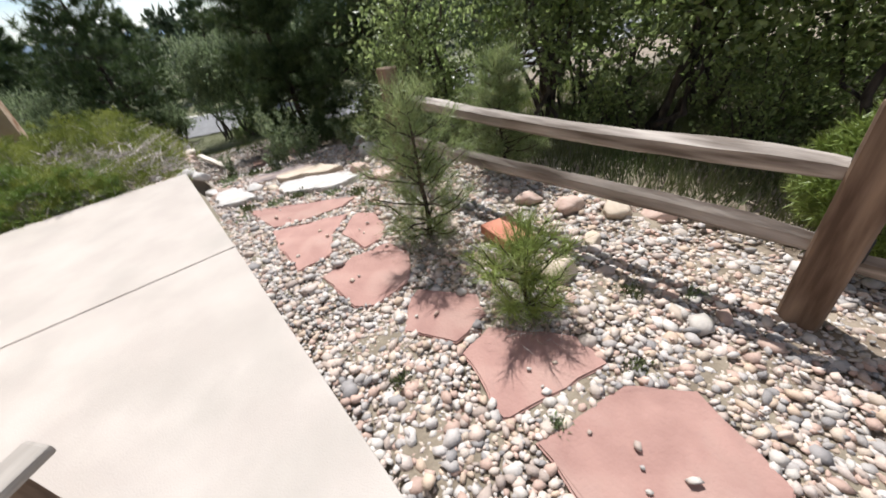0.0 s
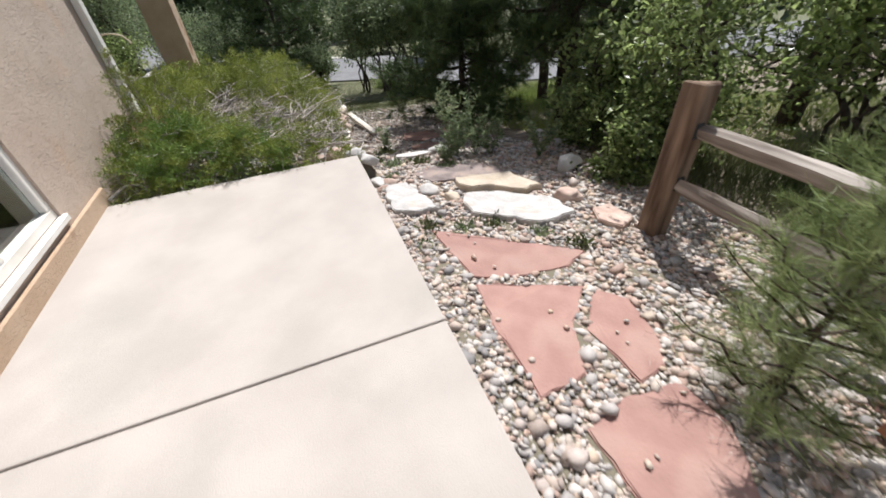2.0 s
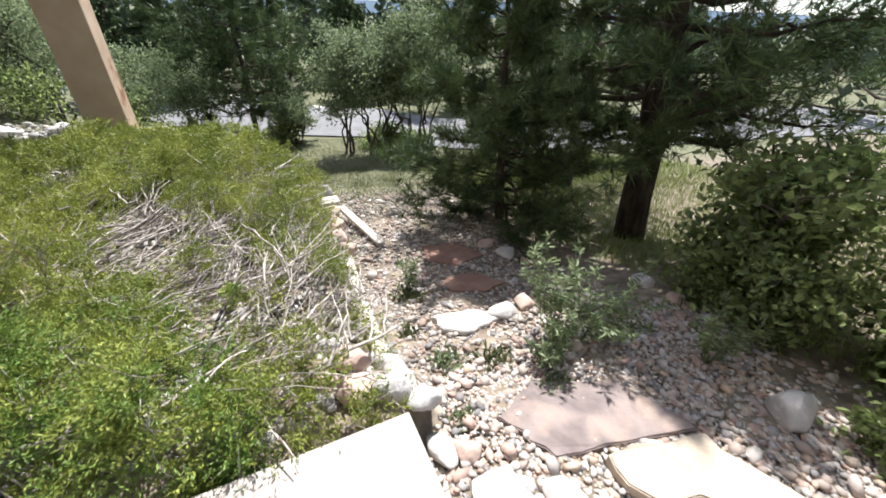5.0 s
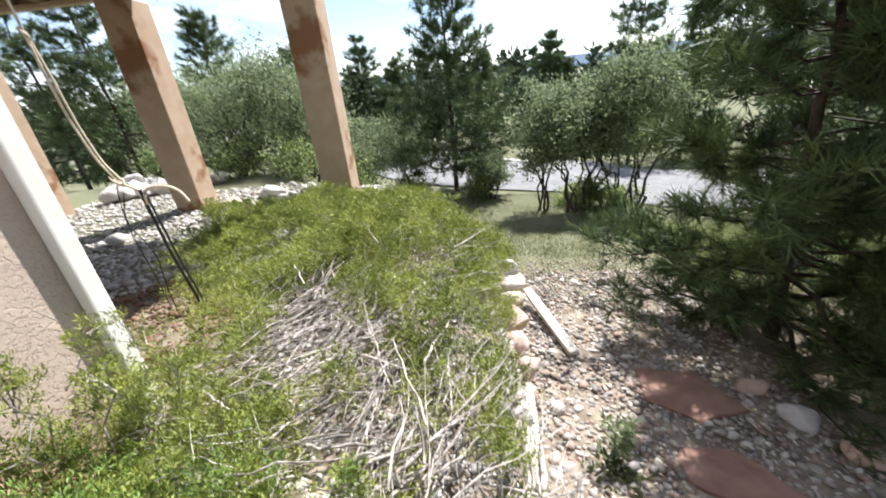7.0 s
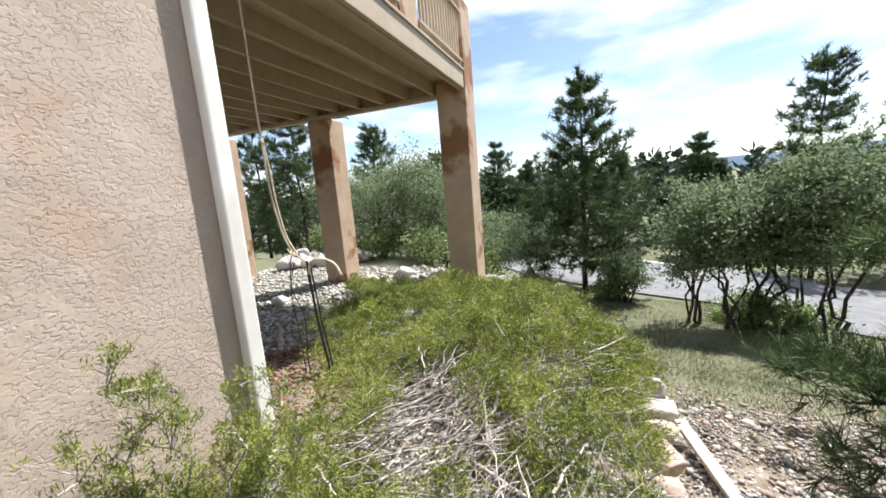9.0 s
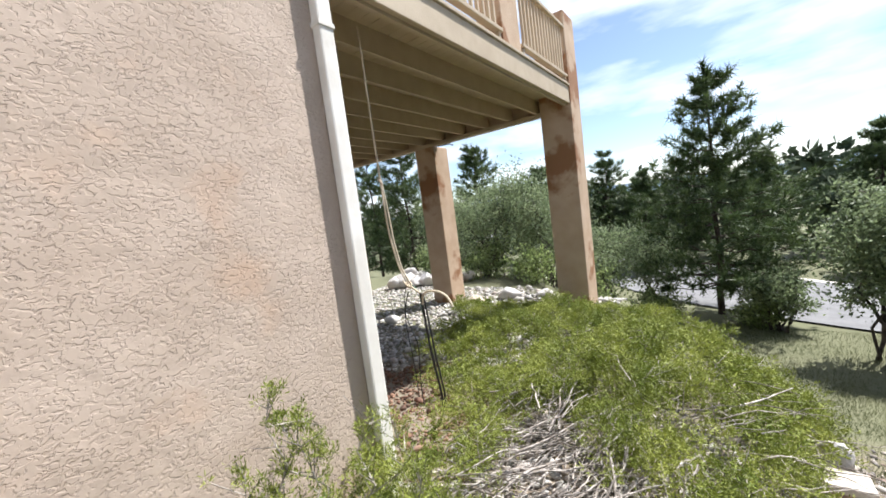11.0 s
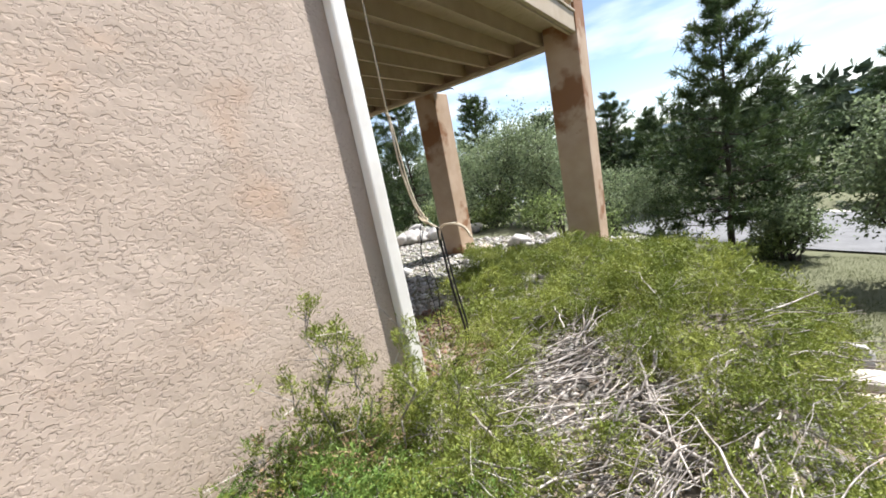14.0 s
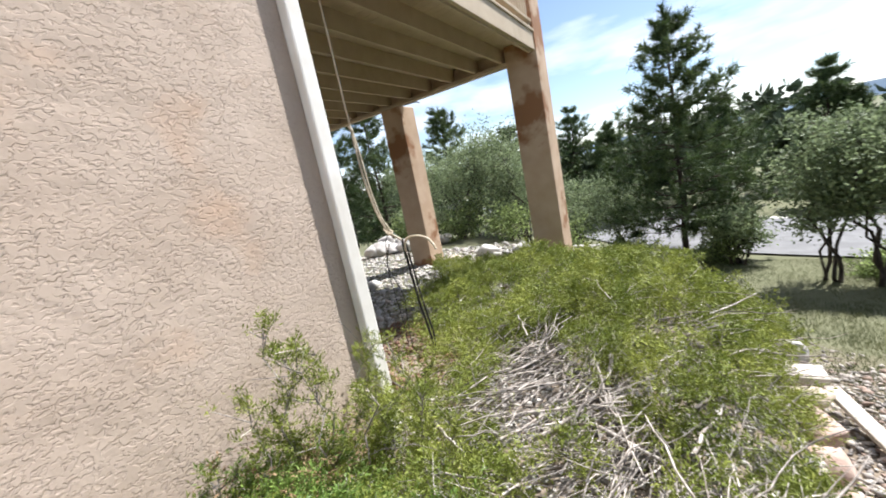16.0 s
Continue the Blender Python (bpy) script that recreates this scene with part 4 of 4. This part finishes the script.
# pines towards the road
for k, (x, y, h, r) in enumerate(((-.42, 12.7, 6.7, 2.3), (4.2, 19.4, 5.6, 1.6), (-5.2, 22, 6.2, 2.0), (-3.2, 20.5, 4.8, 1.6), (7.2, 17.2, 8.0, 2.1), (9.6, 17.5, 6.4, 1.8), (13.0, 15.6, 7.0, 2.0), (-11.8, 13.2, 7.2, 2.4), (-9.4, 15.5, 6.5, 2.2),
                                  (-14.8, 14.0, 7.5, 2.6), (1.2, 21.5, 5.0, 1.6), (4.8, 19.5, 4.6, 1.5), (-7.5, 18.5, 5.5, 1.8), (17.5, 13.5, 7.0, 2.2))):
    pine(x, y, h, r, 20 + k, "dark green pine standing towards the road", "needle", .13, 17, 7, 18 if k == 0 else 16, 15 if k == 0 else 14, .22, .026, .09, -.02)

# scrub oaks towards the road and beyond the deck
for k, (x, y, h, r, n) in enumerate(((1.9, 9.6, 3.2, .95, 5500), (2.55, 9.4, 3.5, 1.0, 6000), (3.05, 9.7, 3.6, 1.0, 6000), (3.65, 9.85, 3.7, 1.1, 6500), (3.95, 8.95, 4.0, 1.2, 7500), (.65, 11.2, 1.45, .7, 3500),
                                     (-6.7, 11.6, 4.0, 1.7, 8000), (-4.9, 11.2, 3.4, 1.5, 8000), (-3.3, 12.2, 2.9, 1.4, 7000), (-8.8, 12.2, 3.8, 1.6, 7000), (-2.2, 13.6, 2.5, 1.2, 5000), (-5.6, 14, 3.6, 1.7, 6000), (-7.4, 9.9, 1.4, .8, 2500))):
    oak(x, y, h, r, 60 + k, "grey-green scrub oak with several thin stems", 4 if x > 1 else 6, n, .080, .50, "shrub_leaf", clumps=72)

for k, (x, y, h, r) in enumerate(((-8.2, 10.4, 1.1, .9), (-6.3, 10.2, 1.2, 1.0), (-4.6, 9.9, 1.0, .9), (-3.2, 10.6, 1.1, .9), (-1.9, 11.4, 1.0, .8), (.35, 11.6, .9, .7), (2.9, 9.9, .8, .7), (3.7, 9.6, .7, .6))):
    oak(x, y, h, r, 160 + k, "low grey-green brush below the oaks", 6, 2600, .075, .08, name="brush", trunk_r=.014, clumps=40)

# oak thicket beyond the fence
for k, (x, y, h, r, n, low) in enumerate(((3.05, -1.15, 2.4, .95, 6000, .12), (4.0, -2.2, 3.4, 1.2, 7000, .32), (4.3, -3.7, 3.6, 1.2, 7500, .36), (4.6, -5.2, 3.6, 1.25, 9000, .36), (4.4, -6.9, 3.6, 1.2, 9000, .30), (3.3, .0, 1.5, .75, 5000, .05),
                                          (5.9, -1.4, 4.2, 1.5, 4500, .3), (6.4, -3.2, 4.4, 1.6, 4500, .35), (6.6, -5.4, 4.4, 1.6, 8000, .25), (6.4, -7.6, 4.4, 1.6, 8000, .22), (9.2, -4.3, 5.4, 2.0, 6500, .1), (9.4, -7.4, 5.4, 2.0, 7000, .1), (9.2, -1.9, 5.2, 2.0, 4500, .2))):
    oak(x, y, h, r, 90 + k, "dense green scrub oak with dark crooked stems", 5, n, .080 if k else .062, low, clumps=80)
for k, (x, y, h, r, n) in enumerate(((2.30, -1.25, .65, .38, 2200), (2.65, -.35, .70, .42, 2200), (2.8, .15, .5, .4, 1600), (3.2, -.9, 1.0, .6, 3000), (3.9, -3.1, 1.1, .6, 1600), (4.3, -4.4, 1.2, .6, 1600), (4.6, -5.9, 1.3, .7, 1800), (5.6, -4.4, 1.2, .9, 2600), (6.0, -6.4, 1.3, .9, 2600), (7.6, -5.2, 1.5, 1.1, 2600), (7.4, -3.0, 1.4, 1.0, 2400), (7.8, -7.4, 1.6, 1.2, 2600))):
    oak(x, y, h, r, 120 + k, "low leafy oak suckers at the edge of the thicket", 6, n, .055, .05, name="oak_shrub", trunk_r=.012, clumps=40)


def leafy_weed(x, y, h, r, seed, stems=9):
    """A leggy weed: thin stems rising apart, set with narrow grey-green leaves."""
    g = np.random.default_rng(seed)
    ob = thing("weed", (x, y, height(x, y)), "leggy grey-green weed growing in the gravel", "weed", "leggy weeds")
    pieces, cs, ds_ = [], [], []
    for q in range(stems):
        a = g.uniform(0, 6.28)
        L = r * g.uniform(.3, 1)
        p = curve_points(g, (0, 0, 0), (math.cos(a) * L, math.sin(a) * L, h * g.uniform(.55, 1)), .05 * h, 8)
        pieces.append(tube_arrays(p, np.linspace(.005, .0015, 8), 5))
        m = 46
        t = g.uniform(.18, 1, m) ** .8
        at = np.stack([np.interp(t, np.linspace(0, 1, 8), p[:, c]) for c in range(3)], -1)
        cs.append(at), ds_.append(g.normal(size=(m, 3)) * [1, 1, .5] + [0, 0, .35])
    v, f = join_arrays(pieces)
    tagged(mesh_part("stem", v, f, M["shrub_leaf"], ob), kind="stuff")
    v, f = leaf_arrays(g, np.concatenate(cs), np.concatenate(ds_), .062, .016, .12)
    mesh_part("leaves", v, f, M["shrub_leaf"], ob)


for k, (x, y, h, r, n) in enumerate(((1.30, .42, .90, .34, 13), (1.42, .20, .75, .38, 12), (1.18, .22, .45, .28, 8), (1.60, .12, .42, .25, 8), (1.02, .10, .28, .2, 6), (.62, 1.62, .42, .10, 5), (1.98, -.35, .5, .3, 9))):
    leafy_weed(x, y, h, r, 140 + k, n)

# bright evergreen shrub behind the near fence post
g = np.random.default_rng(8)
ev = thing("evergreen_shrub", (2.78, -5.55, height(2.78, -5.55)), "bright green rounded evergreen shrub behind the fence", "shrub")
d = unit(g.normal(size=(1500, 3)) * [1, 1, .9])
c = d * np.array([.52, .52, .44]) * g.uniform(.75, 1.0, (1500, 1)) + [0, 0, .42]
c = c[c[:, 2] > .02]
v, f = tuft_needles(g, c, unit(c - [0, 0, .3]) + g.normal(0, .3, c.shape), 16, .075, .010, 1.0)
mesh_part("crown", v, f, M["bright_needle"], ev)
v, f = join_arrays([tube_arrays(curve_points(g, (0, 0, -.05), q * .8, 0, 5), np.linspace(.02, .004, 5), 5) for q in c[:40]])
mesh_part("trunk", v, f, M["bark"], ev)


# ---- juniper over the raised bed ----
def juniper_top(x, y):
    """Height of the foliage above the bed."""
    h = .34 + .14 * np.sin(x * 2.3 + 1) * np.sin(y * 1.4) + .20 * np.exp(-((y - 3.6) / 1.3) ** 2 - ((x + .8) / .9) ** 2)
    h += .17 * np.exp(-((y - .60) / .5) ** 2 - ((x + 1.50) / .65) ** 2) + .05 * np.sin(x * 6.3 + 1.2) * np.sin(y * 5.1)
    h *= smooth_step(-.14, .22, y) * smooth_step(.07, -.28, x - .045 * np.clip(y, 0, 5) - .20 * smooth_step(3.3, 4.3, y)) * smooth_step(7.4, 6.0, y)
    return h


def bare_patch(x, y):
    """How bare the juniper is: a broken gap of dead twigs in the middle of the bed."""
    p = np.exp(-(((x + .62 + .25 * (y - 1.1)) / .50) ** 2 + ((y - 1.05) / .80) ** 2)) + 1.0 * np.exp(-(((x + 1.40) / .52) ** 2 + ((y - 2.15) / .55) ** 2))
    p += .55 * np.exp(-(((x + .2) / .25) ** 2 + ((y - .75) / .35) ** 2)) + .5 * np.exp(-(((x + .6) / .5) ** 2 + ((y - 2.9) / .28) ** 2))
    return p * (.98 + .34 * np.sin(x * 9.1 + 2.2 * np.sin(y * 4.3)) * np.sin(y * 8.3 + 1.7 * np.sin(x * 5.1)))


def juniper(name, seed, dense, box_, label, mat, sprays, per, length, width, clear=.62):
    """Tufts of feathery sprays that fan out from bent woody stems, with gaps between the tufts."""
    g = np.random.default_rng(seed)
    n = int((box_[1] - box_[0]) * (box_[3] - box_[2]) * dense)
    x, y = g.uniform(box_[0], box_[1], n), g.uniform(box_[2], box_[3], n)
    patch = np.sin(x * 6.1 + 2 * np.sin(y * 3.7)) * np.sin(y * 5.3 + 2 * x) * .36 + np.sin(x * 13 + 3 * np.sin(y * 7)) * np.sin(y * 11 + x * 4) * .26
    left = np.where(y < WALL_Y1 + .1, WALL_X + .10, -2.3 - .56 * np.clip(y - 1.9, 0, 6))
    keep = (bare_patch(x, y) + patch < clear * g.uniform(.55, 1.0, n)) & (juniper_top(x, y) > .05) & (x > left + g.normal(0, .12, n) * (y > 1.9))
    x, y = x[keep], y[keep]
    n = len(x)
    top = juniper_top(x, y) * g.uniform(.62, 1.22, n) * (1 + .25 * np.sin(x * 7.7 + y * 2.1) * np.sin(y * 6.3 - x * 3.1))
    floor_z = ground_height(np.minimum(x, .02), y)
    c = np.stack([x, y, floor_z + np.maximum(top - .05, .02)], -1)
    size = g.uniform(.06, .14, n)
    lean = np.stack([np.sin(x * 3.3 + y * 2.7), np.cos(y * 3.9 - x * 2.2), np.zeros(n)], -1) * .5
    m = n * sprays
    rc, rs, rl = np.repeat(c, sprays, 0), np.repeat(size, sprays), np.repeat(lean, sprays, 0)
    ax = unit(g.normal(size=(m, 3)) * [.75, .75, .35] + rl + [0, 0, .62])
    base = rc + g.normal(size=(m, 3)) * (rs * .45)[:, None] * [1, 1, .5]
    L = rs * g.uniform(.65, 1.55, m)
    t = np.tile(np.linspace(.05, 1, per), m)
    aa, LL = np.repeat(ax, per, 0), np.repeat(L, per)
    out = unit(np.cross(aa, g.normal(size=(m * per, 3))))
    cc = np.repeat(base, per, 0) + aa * (t * LL)[:, None] + [0, 0, -.12] * (LL * t ** 2)[:, None] + out * (LL * .16 * (1.15 - t) * g.uniform(0, 1, m * per))[:, None]
    dd = unit(aa * .8 + out * .75 + g.normal(size=cc.shape) * .2)
    ob = thing(name, (0, 0, 0), label, "shrub")
    v, f = leaf_arrays(g, cc, dd, length, width, .06)
    mesh_part("foliage", v, f, mat, ob)
    tubes = []
    for q in range(0, n, 2):
        a, far = g.uniform(0, 6.28), g.uniform(.08, .30)
        foot = c[q] + [math.cos(a) * far, math.sin(a) * far, 0]
        foot[2] = floor_z[q] + g.uniform(.0, .6) * max(top[q], .04)
        r0 = g.uniform(.0025, .0065)
        tubes.append(tube_arrays(curve_points(g, foot, c[q] + [0, 0, .02], .02, 5), np.linspace(r0, .0016, 5), 4))
        for _ in range(2):
            e = c[q] + unit(g.normal(size=3) * [1, 1, .5] + [0, 0, .5]) * size[q] * g.uniform(.8, 1.5)
            tubes.append(tube_arrays(curve_points(g, c[q], e, .0, 3), np.linspace(.0024, .001, 3), 4))
    v, f = join_arrays(tubes)
    tagged(mesh_part("woody_stem", v, f, M["dry_twig"], ob, "grey woody stems"), kind="stuff")
    return ob


juniper("juniper", 201, 120, (-2.2, .5, -.1, 3.2), "spreading yellow-green juniper with dead grey branches", M["juniper"], 14, 15, .026, .0072, .74)
juniper("juniper", 202, 75, (-5.0, .75, 2.9, 7.4), "spreading yellow-green juniper below the deck posts", M["juniper"], 12, 11, .036, .0115, .76)
juniper("juniper", 203, 130, (-2.18, -.65, -.08, 1.0), "bright green juniper growth at the slab edge", M["fresh_juniper"], 17, 17, .024, .0066, .58)

g = np.random.default_rng(211)
n = 60
x, y = g.normal(-1.88, .12, n), g.normal(.80, .16, n)
c = np.stack([x, y, ground_height(x, y) + juniper_top(x, y) * g.uniform(.95, 1.30, n)], -1)
ax = unit(g.normal(size=(n, 3)) * [1, 1, .4] + [.4, .1, .25])
cc = np.repeat(c, 22, 0) + np.repeat(ax, 22, 0) * np.tile(np.linspace(-.3, 1, 22), n)[:, None] * .13 + g.normal(0, .008, (n * 22, 3))
v, f = leaf_arrays(g, cc, np.repeat(ax, 22, 0) + g.normal(size=cc.shape) * .5, .024, .006, .05)
tagged(mesh_part("dead_spray", v, f, M["dead_foliage"]), "rust-brown dead juniper foliage on the mound", "shrub", kind="stuff")

# dead twigs lying in the gap
g = np.random.default_rng(77)
tubes = []
while len(tubes) < 1050:
    x, y = g.uniform(-2.1, .2), g.uniform(.2, 5.0)
    if g.random() > .07 and bare_patch(x, y) < g.uniform(.02, .70) or (x > -.38 and y < .95 and g.random() < .85):
        continue
    L, a = g.uniform(.10, .62), g.normal(.75 + .6 * math.sin(x * 2 + y * 1.5), .55)
    z = height(min(x, .02), y)
    p0 = np.array([x, y, z + g.uniform(.02, .09) + .75 * float(juniper_top(x, y)) * g.uniform(0, 1.2)])
    p1 = p0 + [math.cos(a) * L, math.sin(a) * L, g.uniform(-.06, .12)]
    p1[2] = max(p1[2], z + .02)
    rad = g.choice([.0028, .0045, .0070, .0105], p=[.34, .36, .22, .08])
    tubes.append(tube_arrays(curve_points(g, p0, p1, g.uniform(-.03, .05), 6, .016), np.linspace(rad, rad * .4, 6), 4))
v, f = join_arrays(tubes)
tagged(mesh_part("dead_twigs", v, f, M["dry_twig"], smooth=True), "tangle of dead grey juniper twigs", "twigs", kind="stuff")
for k, pts in enumerate(([(-.55, .30, .02), (-.25, .42, .05), (.02, .50, .0), (.20, .62, -.06)], [(-1.9, .35, .05), (-1.86, .45, .30), (-1.72, .52, .42), (-1.60, .55, .40)], [(-1.75, .9, .10), (-1.45, 1.0, .24), (-1.2, .95, .22), (-1.0, 1.05, .12)],
                         [(-1.3, 1.7, .0), (-.95, 1.85, .12), (-.6, 1.7, .08), (-.35, 1.8, -.08)], [(-.9, .5, .0), (-.7, .8, .16), (-.5, 1.0, .14), (-.3, 1.3, .0)], [(-2.2, -.02, .10), (-2.05, .12, .16), (-1.9, .16, .05), (-1.8, .2, -.02)])):
    b = strand("dead_branch", pts, np.linspace(.016, .006, 24), M["dry_twig"], None, n=24)
    tagged(b, "bleached dead juniper branch lying in the bed", "branch", "dead branches")
gb = np.random.default_rng(79)
for k in range(14):
    while True:
        x, y = gb.uniform(-1.9, -.1), gb.uniform(.3, 3.0)
        if bare_patch(x, y) > .45:
            break
    a, L = gb.normal(.7, .7), gb.uniform(.35, .8)
    z = height(min(x, .02), y) + .05
    q = [(x - math.cos(a) * L * s_, y - math.sin(a) * L * s_, z + .05 + gb.uniform(0, .10)) for s_ in (.5, .17, -.17, -.5)]
    q[0] = (q[0][0], q[0][1], height(min(q[0][0], .02), q[0][1]) + .02)
    b = strand("dead_branch", q, np.linspace(.011, .004, 24), M["dry_twig"], None, n=24)
    tagged(b, "bleached dead juniper branch lying in the bed", "branch", "dead branches")
hose = strand("hose", [(-.95, .75, -.02), (-.80, 1.15, .06), (-.58, 1.42, .06), (-.30, 1.55, .02), (-.2, 1.75, -.08)], .011, M["black_rubber"], None)
tagged(hose, "black irrigation hose half hidden by twigs", "hose")

# tall sprigs before the wall
g = np.random.default_rng(300)
for k, (x, y, h, lx) in enumerate(((-1.93, .86, 1.14, .02), (-1.97, .80, .96, -.05), (-1.90, .93, .94, .03), (-1.84, 1.14, 1.08, .10), (-1.88, 1.02, .98, -.02), (-1.94, .70, .86, .00), (-1.80, 1.20, .86, .12), (-2.0, .60, .62, -.04), (-1.72, 1.30, .60, .16), (-1.60, 1.40, .50, .15))):
    z0 = height(x, y)
    ob = thing("juniper_sprig", (x, y, z0), "upright green juniper sprig before the stucco wall", "shrub", "juniper sprigs")
    p = curve_points(g, (0, 0, 0), (lx, g.normal(0, .06), h), 0, 8)
    pieces, tips = [tube_arrays(p, np.linspace(.007, .002, 8), 5)], []
    for q in range(22):
        t = g.uniform(.30, 1)
        b = np.array([np.interp(t, np.linspace(0, 1, 8), p[:, c]) for c in range(3)])
        e = b + np.array([g.normal(0, .06), g.normal(0, .06), g.uniform(.03, .13)])
        pieces.append(tube_arrays(np.array([b, (b + e) / 2, e]), [.003, .002, .0015], 4))
        tips += [b + (e - b) * s for s in (.45, .7, .9, 1.0)]
    v, f = join_arrays(pieces)
    tagged(mesh_part("stem", v, f, M["dry_twig"], ob), kind="stuff")
    tips = np.array(tips)
    tips = tips[g.random(len(tips)) < .75]
    cc = np.repeat(tips, 13, 0) + g.normal(0, .012, (len(tips) * 13, 3))
    v, f = leaf_arrays(g, cc, g.normal(size=cc.shape) * .6 + [0, 0, .7], .028, .0055, .05)
    mesh_part("foliage", v, f, M["juniper"], ob)


# ---- grass, weeds and litter ----
def grass_patch(name, seed, n, box_, h, mat, label, keep=None):
    g = np.random.default_rng(seed)
    x, y = g.uniform(box_[0], box_[1], n), g.uniform(box_[2], box_[3], n)
    if keep is not None:
        k = keep(x, y, g)
        x, y = x[k], y[k]
    c = np.stack([x, y, ground_height(x, y) - .01], -1)
    ax = np.stack([g.normal(0, .35, len(x)), g.normal(0, .35, len(x)), np.ones(len(x))], -1)
    v, f = needle_arrays(g, c, ax, h, h * .05 + .0015)
    tagged(mesh_part(name, v, f, mat), label, "grass", kind="stuff")


grass_patch("grass", 401, 230000, (-1.5, 8, 3.4, 11.5), .065, M["grass"], "patchy green grass on the slope",
            lambda x, y, g: (np.sin(x * 2.1 + 1.7 * np.sin(y * 1.3)) * np.sin(y * 1.9) * .4 + .65 > g.random(len(x))) & (x + .5 * np.maximum(y - 4.2, 0) > .35) & (y > 3.2 + g.normal(0, .5, len(x))))
grass_patch("tall_grass", 402, 60000, (2.8, 9.5, -1.0, 9), .17, M["bright_needle"], "green grass in the shade of the pines",
            lambda x, y, g: g.random(len(x)) < .7)
grass_patch("thicket_grass", 403, 60000, (2.5, 11, -8, -1), .20, M["grass"], "pale grass under the oak thicket", lambda x, y, g: x > 2.6 + g.normal(0, .25, len(x)))
gw = np.random.default_rng(404)
for k, (x, y, s) in enumerate(((.30, -1.28, .10), (.55, -1.42, .09), (.80, -1.50, .10), (1.05, -1.78, .08), (1.22, -2.05, .10), (.18, -1.55, .07), (1.10, -5.02, .06), (.62, -4.95, .05), (1.55, -4.75, .07), (1.75, -5.0, .06), (.25, -4.3, .06), (.45, .45, .12), (.75, .30, .12), (.95, -.05, .10), (.35, .9, .10), (.30, -.02, .08), (.6, 1.55, .16))):
    ob = thing("weed", (x, y, height(x, y)), "small green weed between the pebbles", "weed", "weeds")
    n = 90
    c = gw.normal(0, s * .45, (n, 3)) * [1, 1, .1]
    c[:, 2] = np.abs(c[:, 2])
    v, f = leaf_arrays(gw, c, gw.normal(size=(n, 3)) * .6 + [0, 0, .8], s * .7, s * .18)
    mesh_part("leaves", v, f, M["shrub_leaf" if k % 2 else "grass"], ob)

# dry needles and shade litter round the young pines
for k, (x, y, s) in enumerate(((1.15, -3.42, .30), (1.04, -4.42, .20))):
    n = 900
    c = np.stack([x + gw.normal(0, s * .5, n), y + gw.normal(0, s * .5, n), np.zeros(n)], -1)
    c[:, 2] = ground_height(c[:, 0], c[:, 1]) + .035 + gw.uniform(0, .015, n)
    v, f = needle_arrays(gw, c, gw.normal(size=(n, 3)) * [1, 1, .15], .09, .003)
    tagged(mesh_part("needle_litter", v, f, M["dry_twig"]), "dry brown needles under the young pine", "litter", kind="stuff")

# ---- distance ----
g = np.random.default_rng(500)
n = 760
fx, fy = g.uniform(-90, 90, n), 21 + 70 * g.random(n) ** 1.8
side_pts = g.random(n) < .35
fx[side_pts], fy[side_pts] = g.uniform(14, 80, side_pts.sum()), g.uniform(-50, 26, side_pts.sum())
hh = g.uniform(2.6, 5.2, n)
cs, szs = [], []
for k in range(n):
    m = 85
    t = g.random(m) ** .8
    a = g.uniform(0, 6.28, m)
    rr = (1 - t) ** .8 * hh[k] * .30 * g.uniform(.5, 1.1, m)
    cs.append(np.stack([fx[k] + np.cos(a) * rr, fy[k] + np.sin(a) * rr, ground_height(fx[k], fy[k]) + t * hh[k] + .2], -1))
cs = np.concatenate(cs)
v, f = leaf_arrays(g, cs, g.normal(size=cs.shape) + [0, 0, .3], .62, .34)
tagged(mesh_part("far_woods", v, f, M["far_green"]), "dark green woods in the distance", "woods", kind="stuff")
# mountain ridge; its blue haze is painted in the colour, no real air
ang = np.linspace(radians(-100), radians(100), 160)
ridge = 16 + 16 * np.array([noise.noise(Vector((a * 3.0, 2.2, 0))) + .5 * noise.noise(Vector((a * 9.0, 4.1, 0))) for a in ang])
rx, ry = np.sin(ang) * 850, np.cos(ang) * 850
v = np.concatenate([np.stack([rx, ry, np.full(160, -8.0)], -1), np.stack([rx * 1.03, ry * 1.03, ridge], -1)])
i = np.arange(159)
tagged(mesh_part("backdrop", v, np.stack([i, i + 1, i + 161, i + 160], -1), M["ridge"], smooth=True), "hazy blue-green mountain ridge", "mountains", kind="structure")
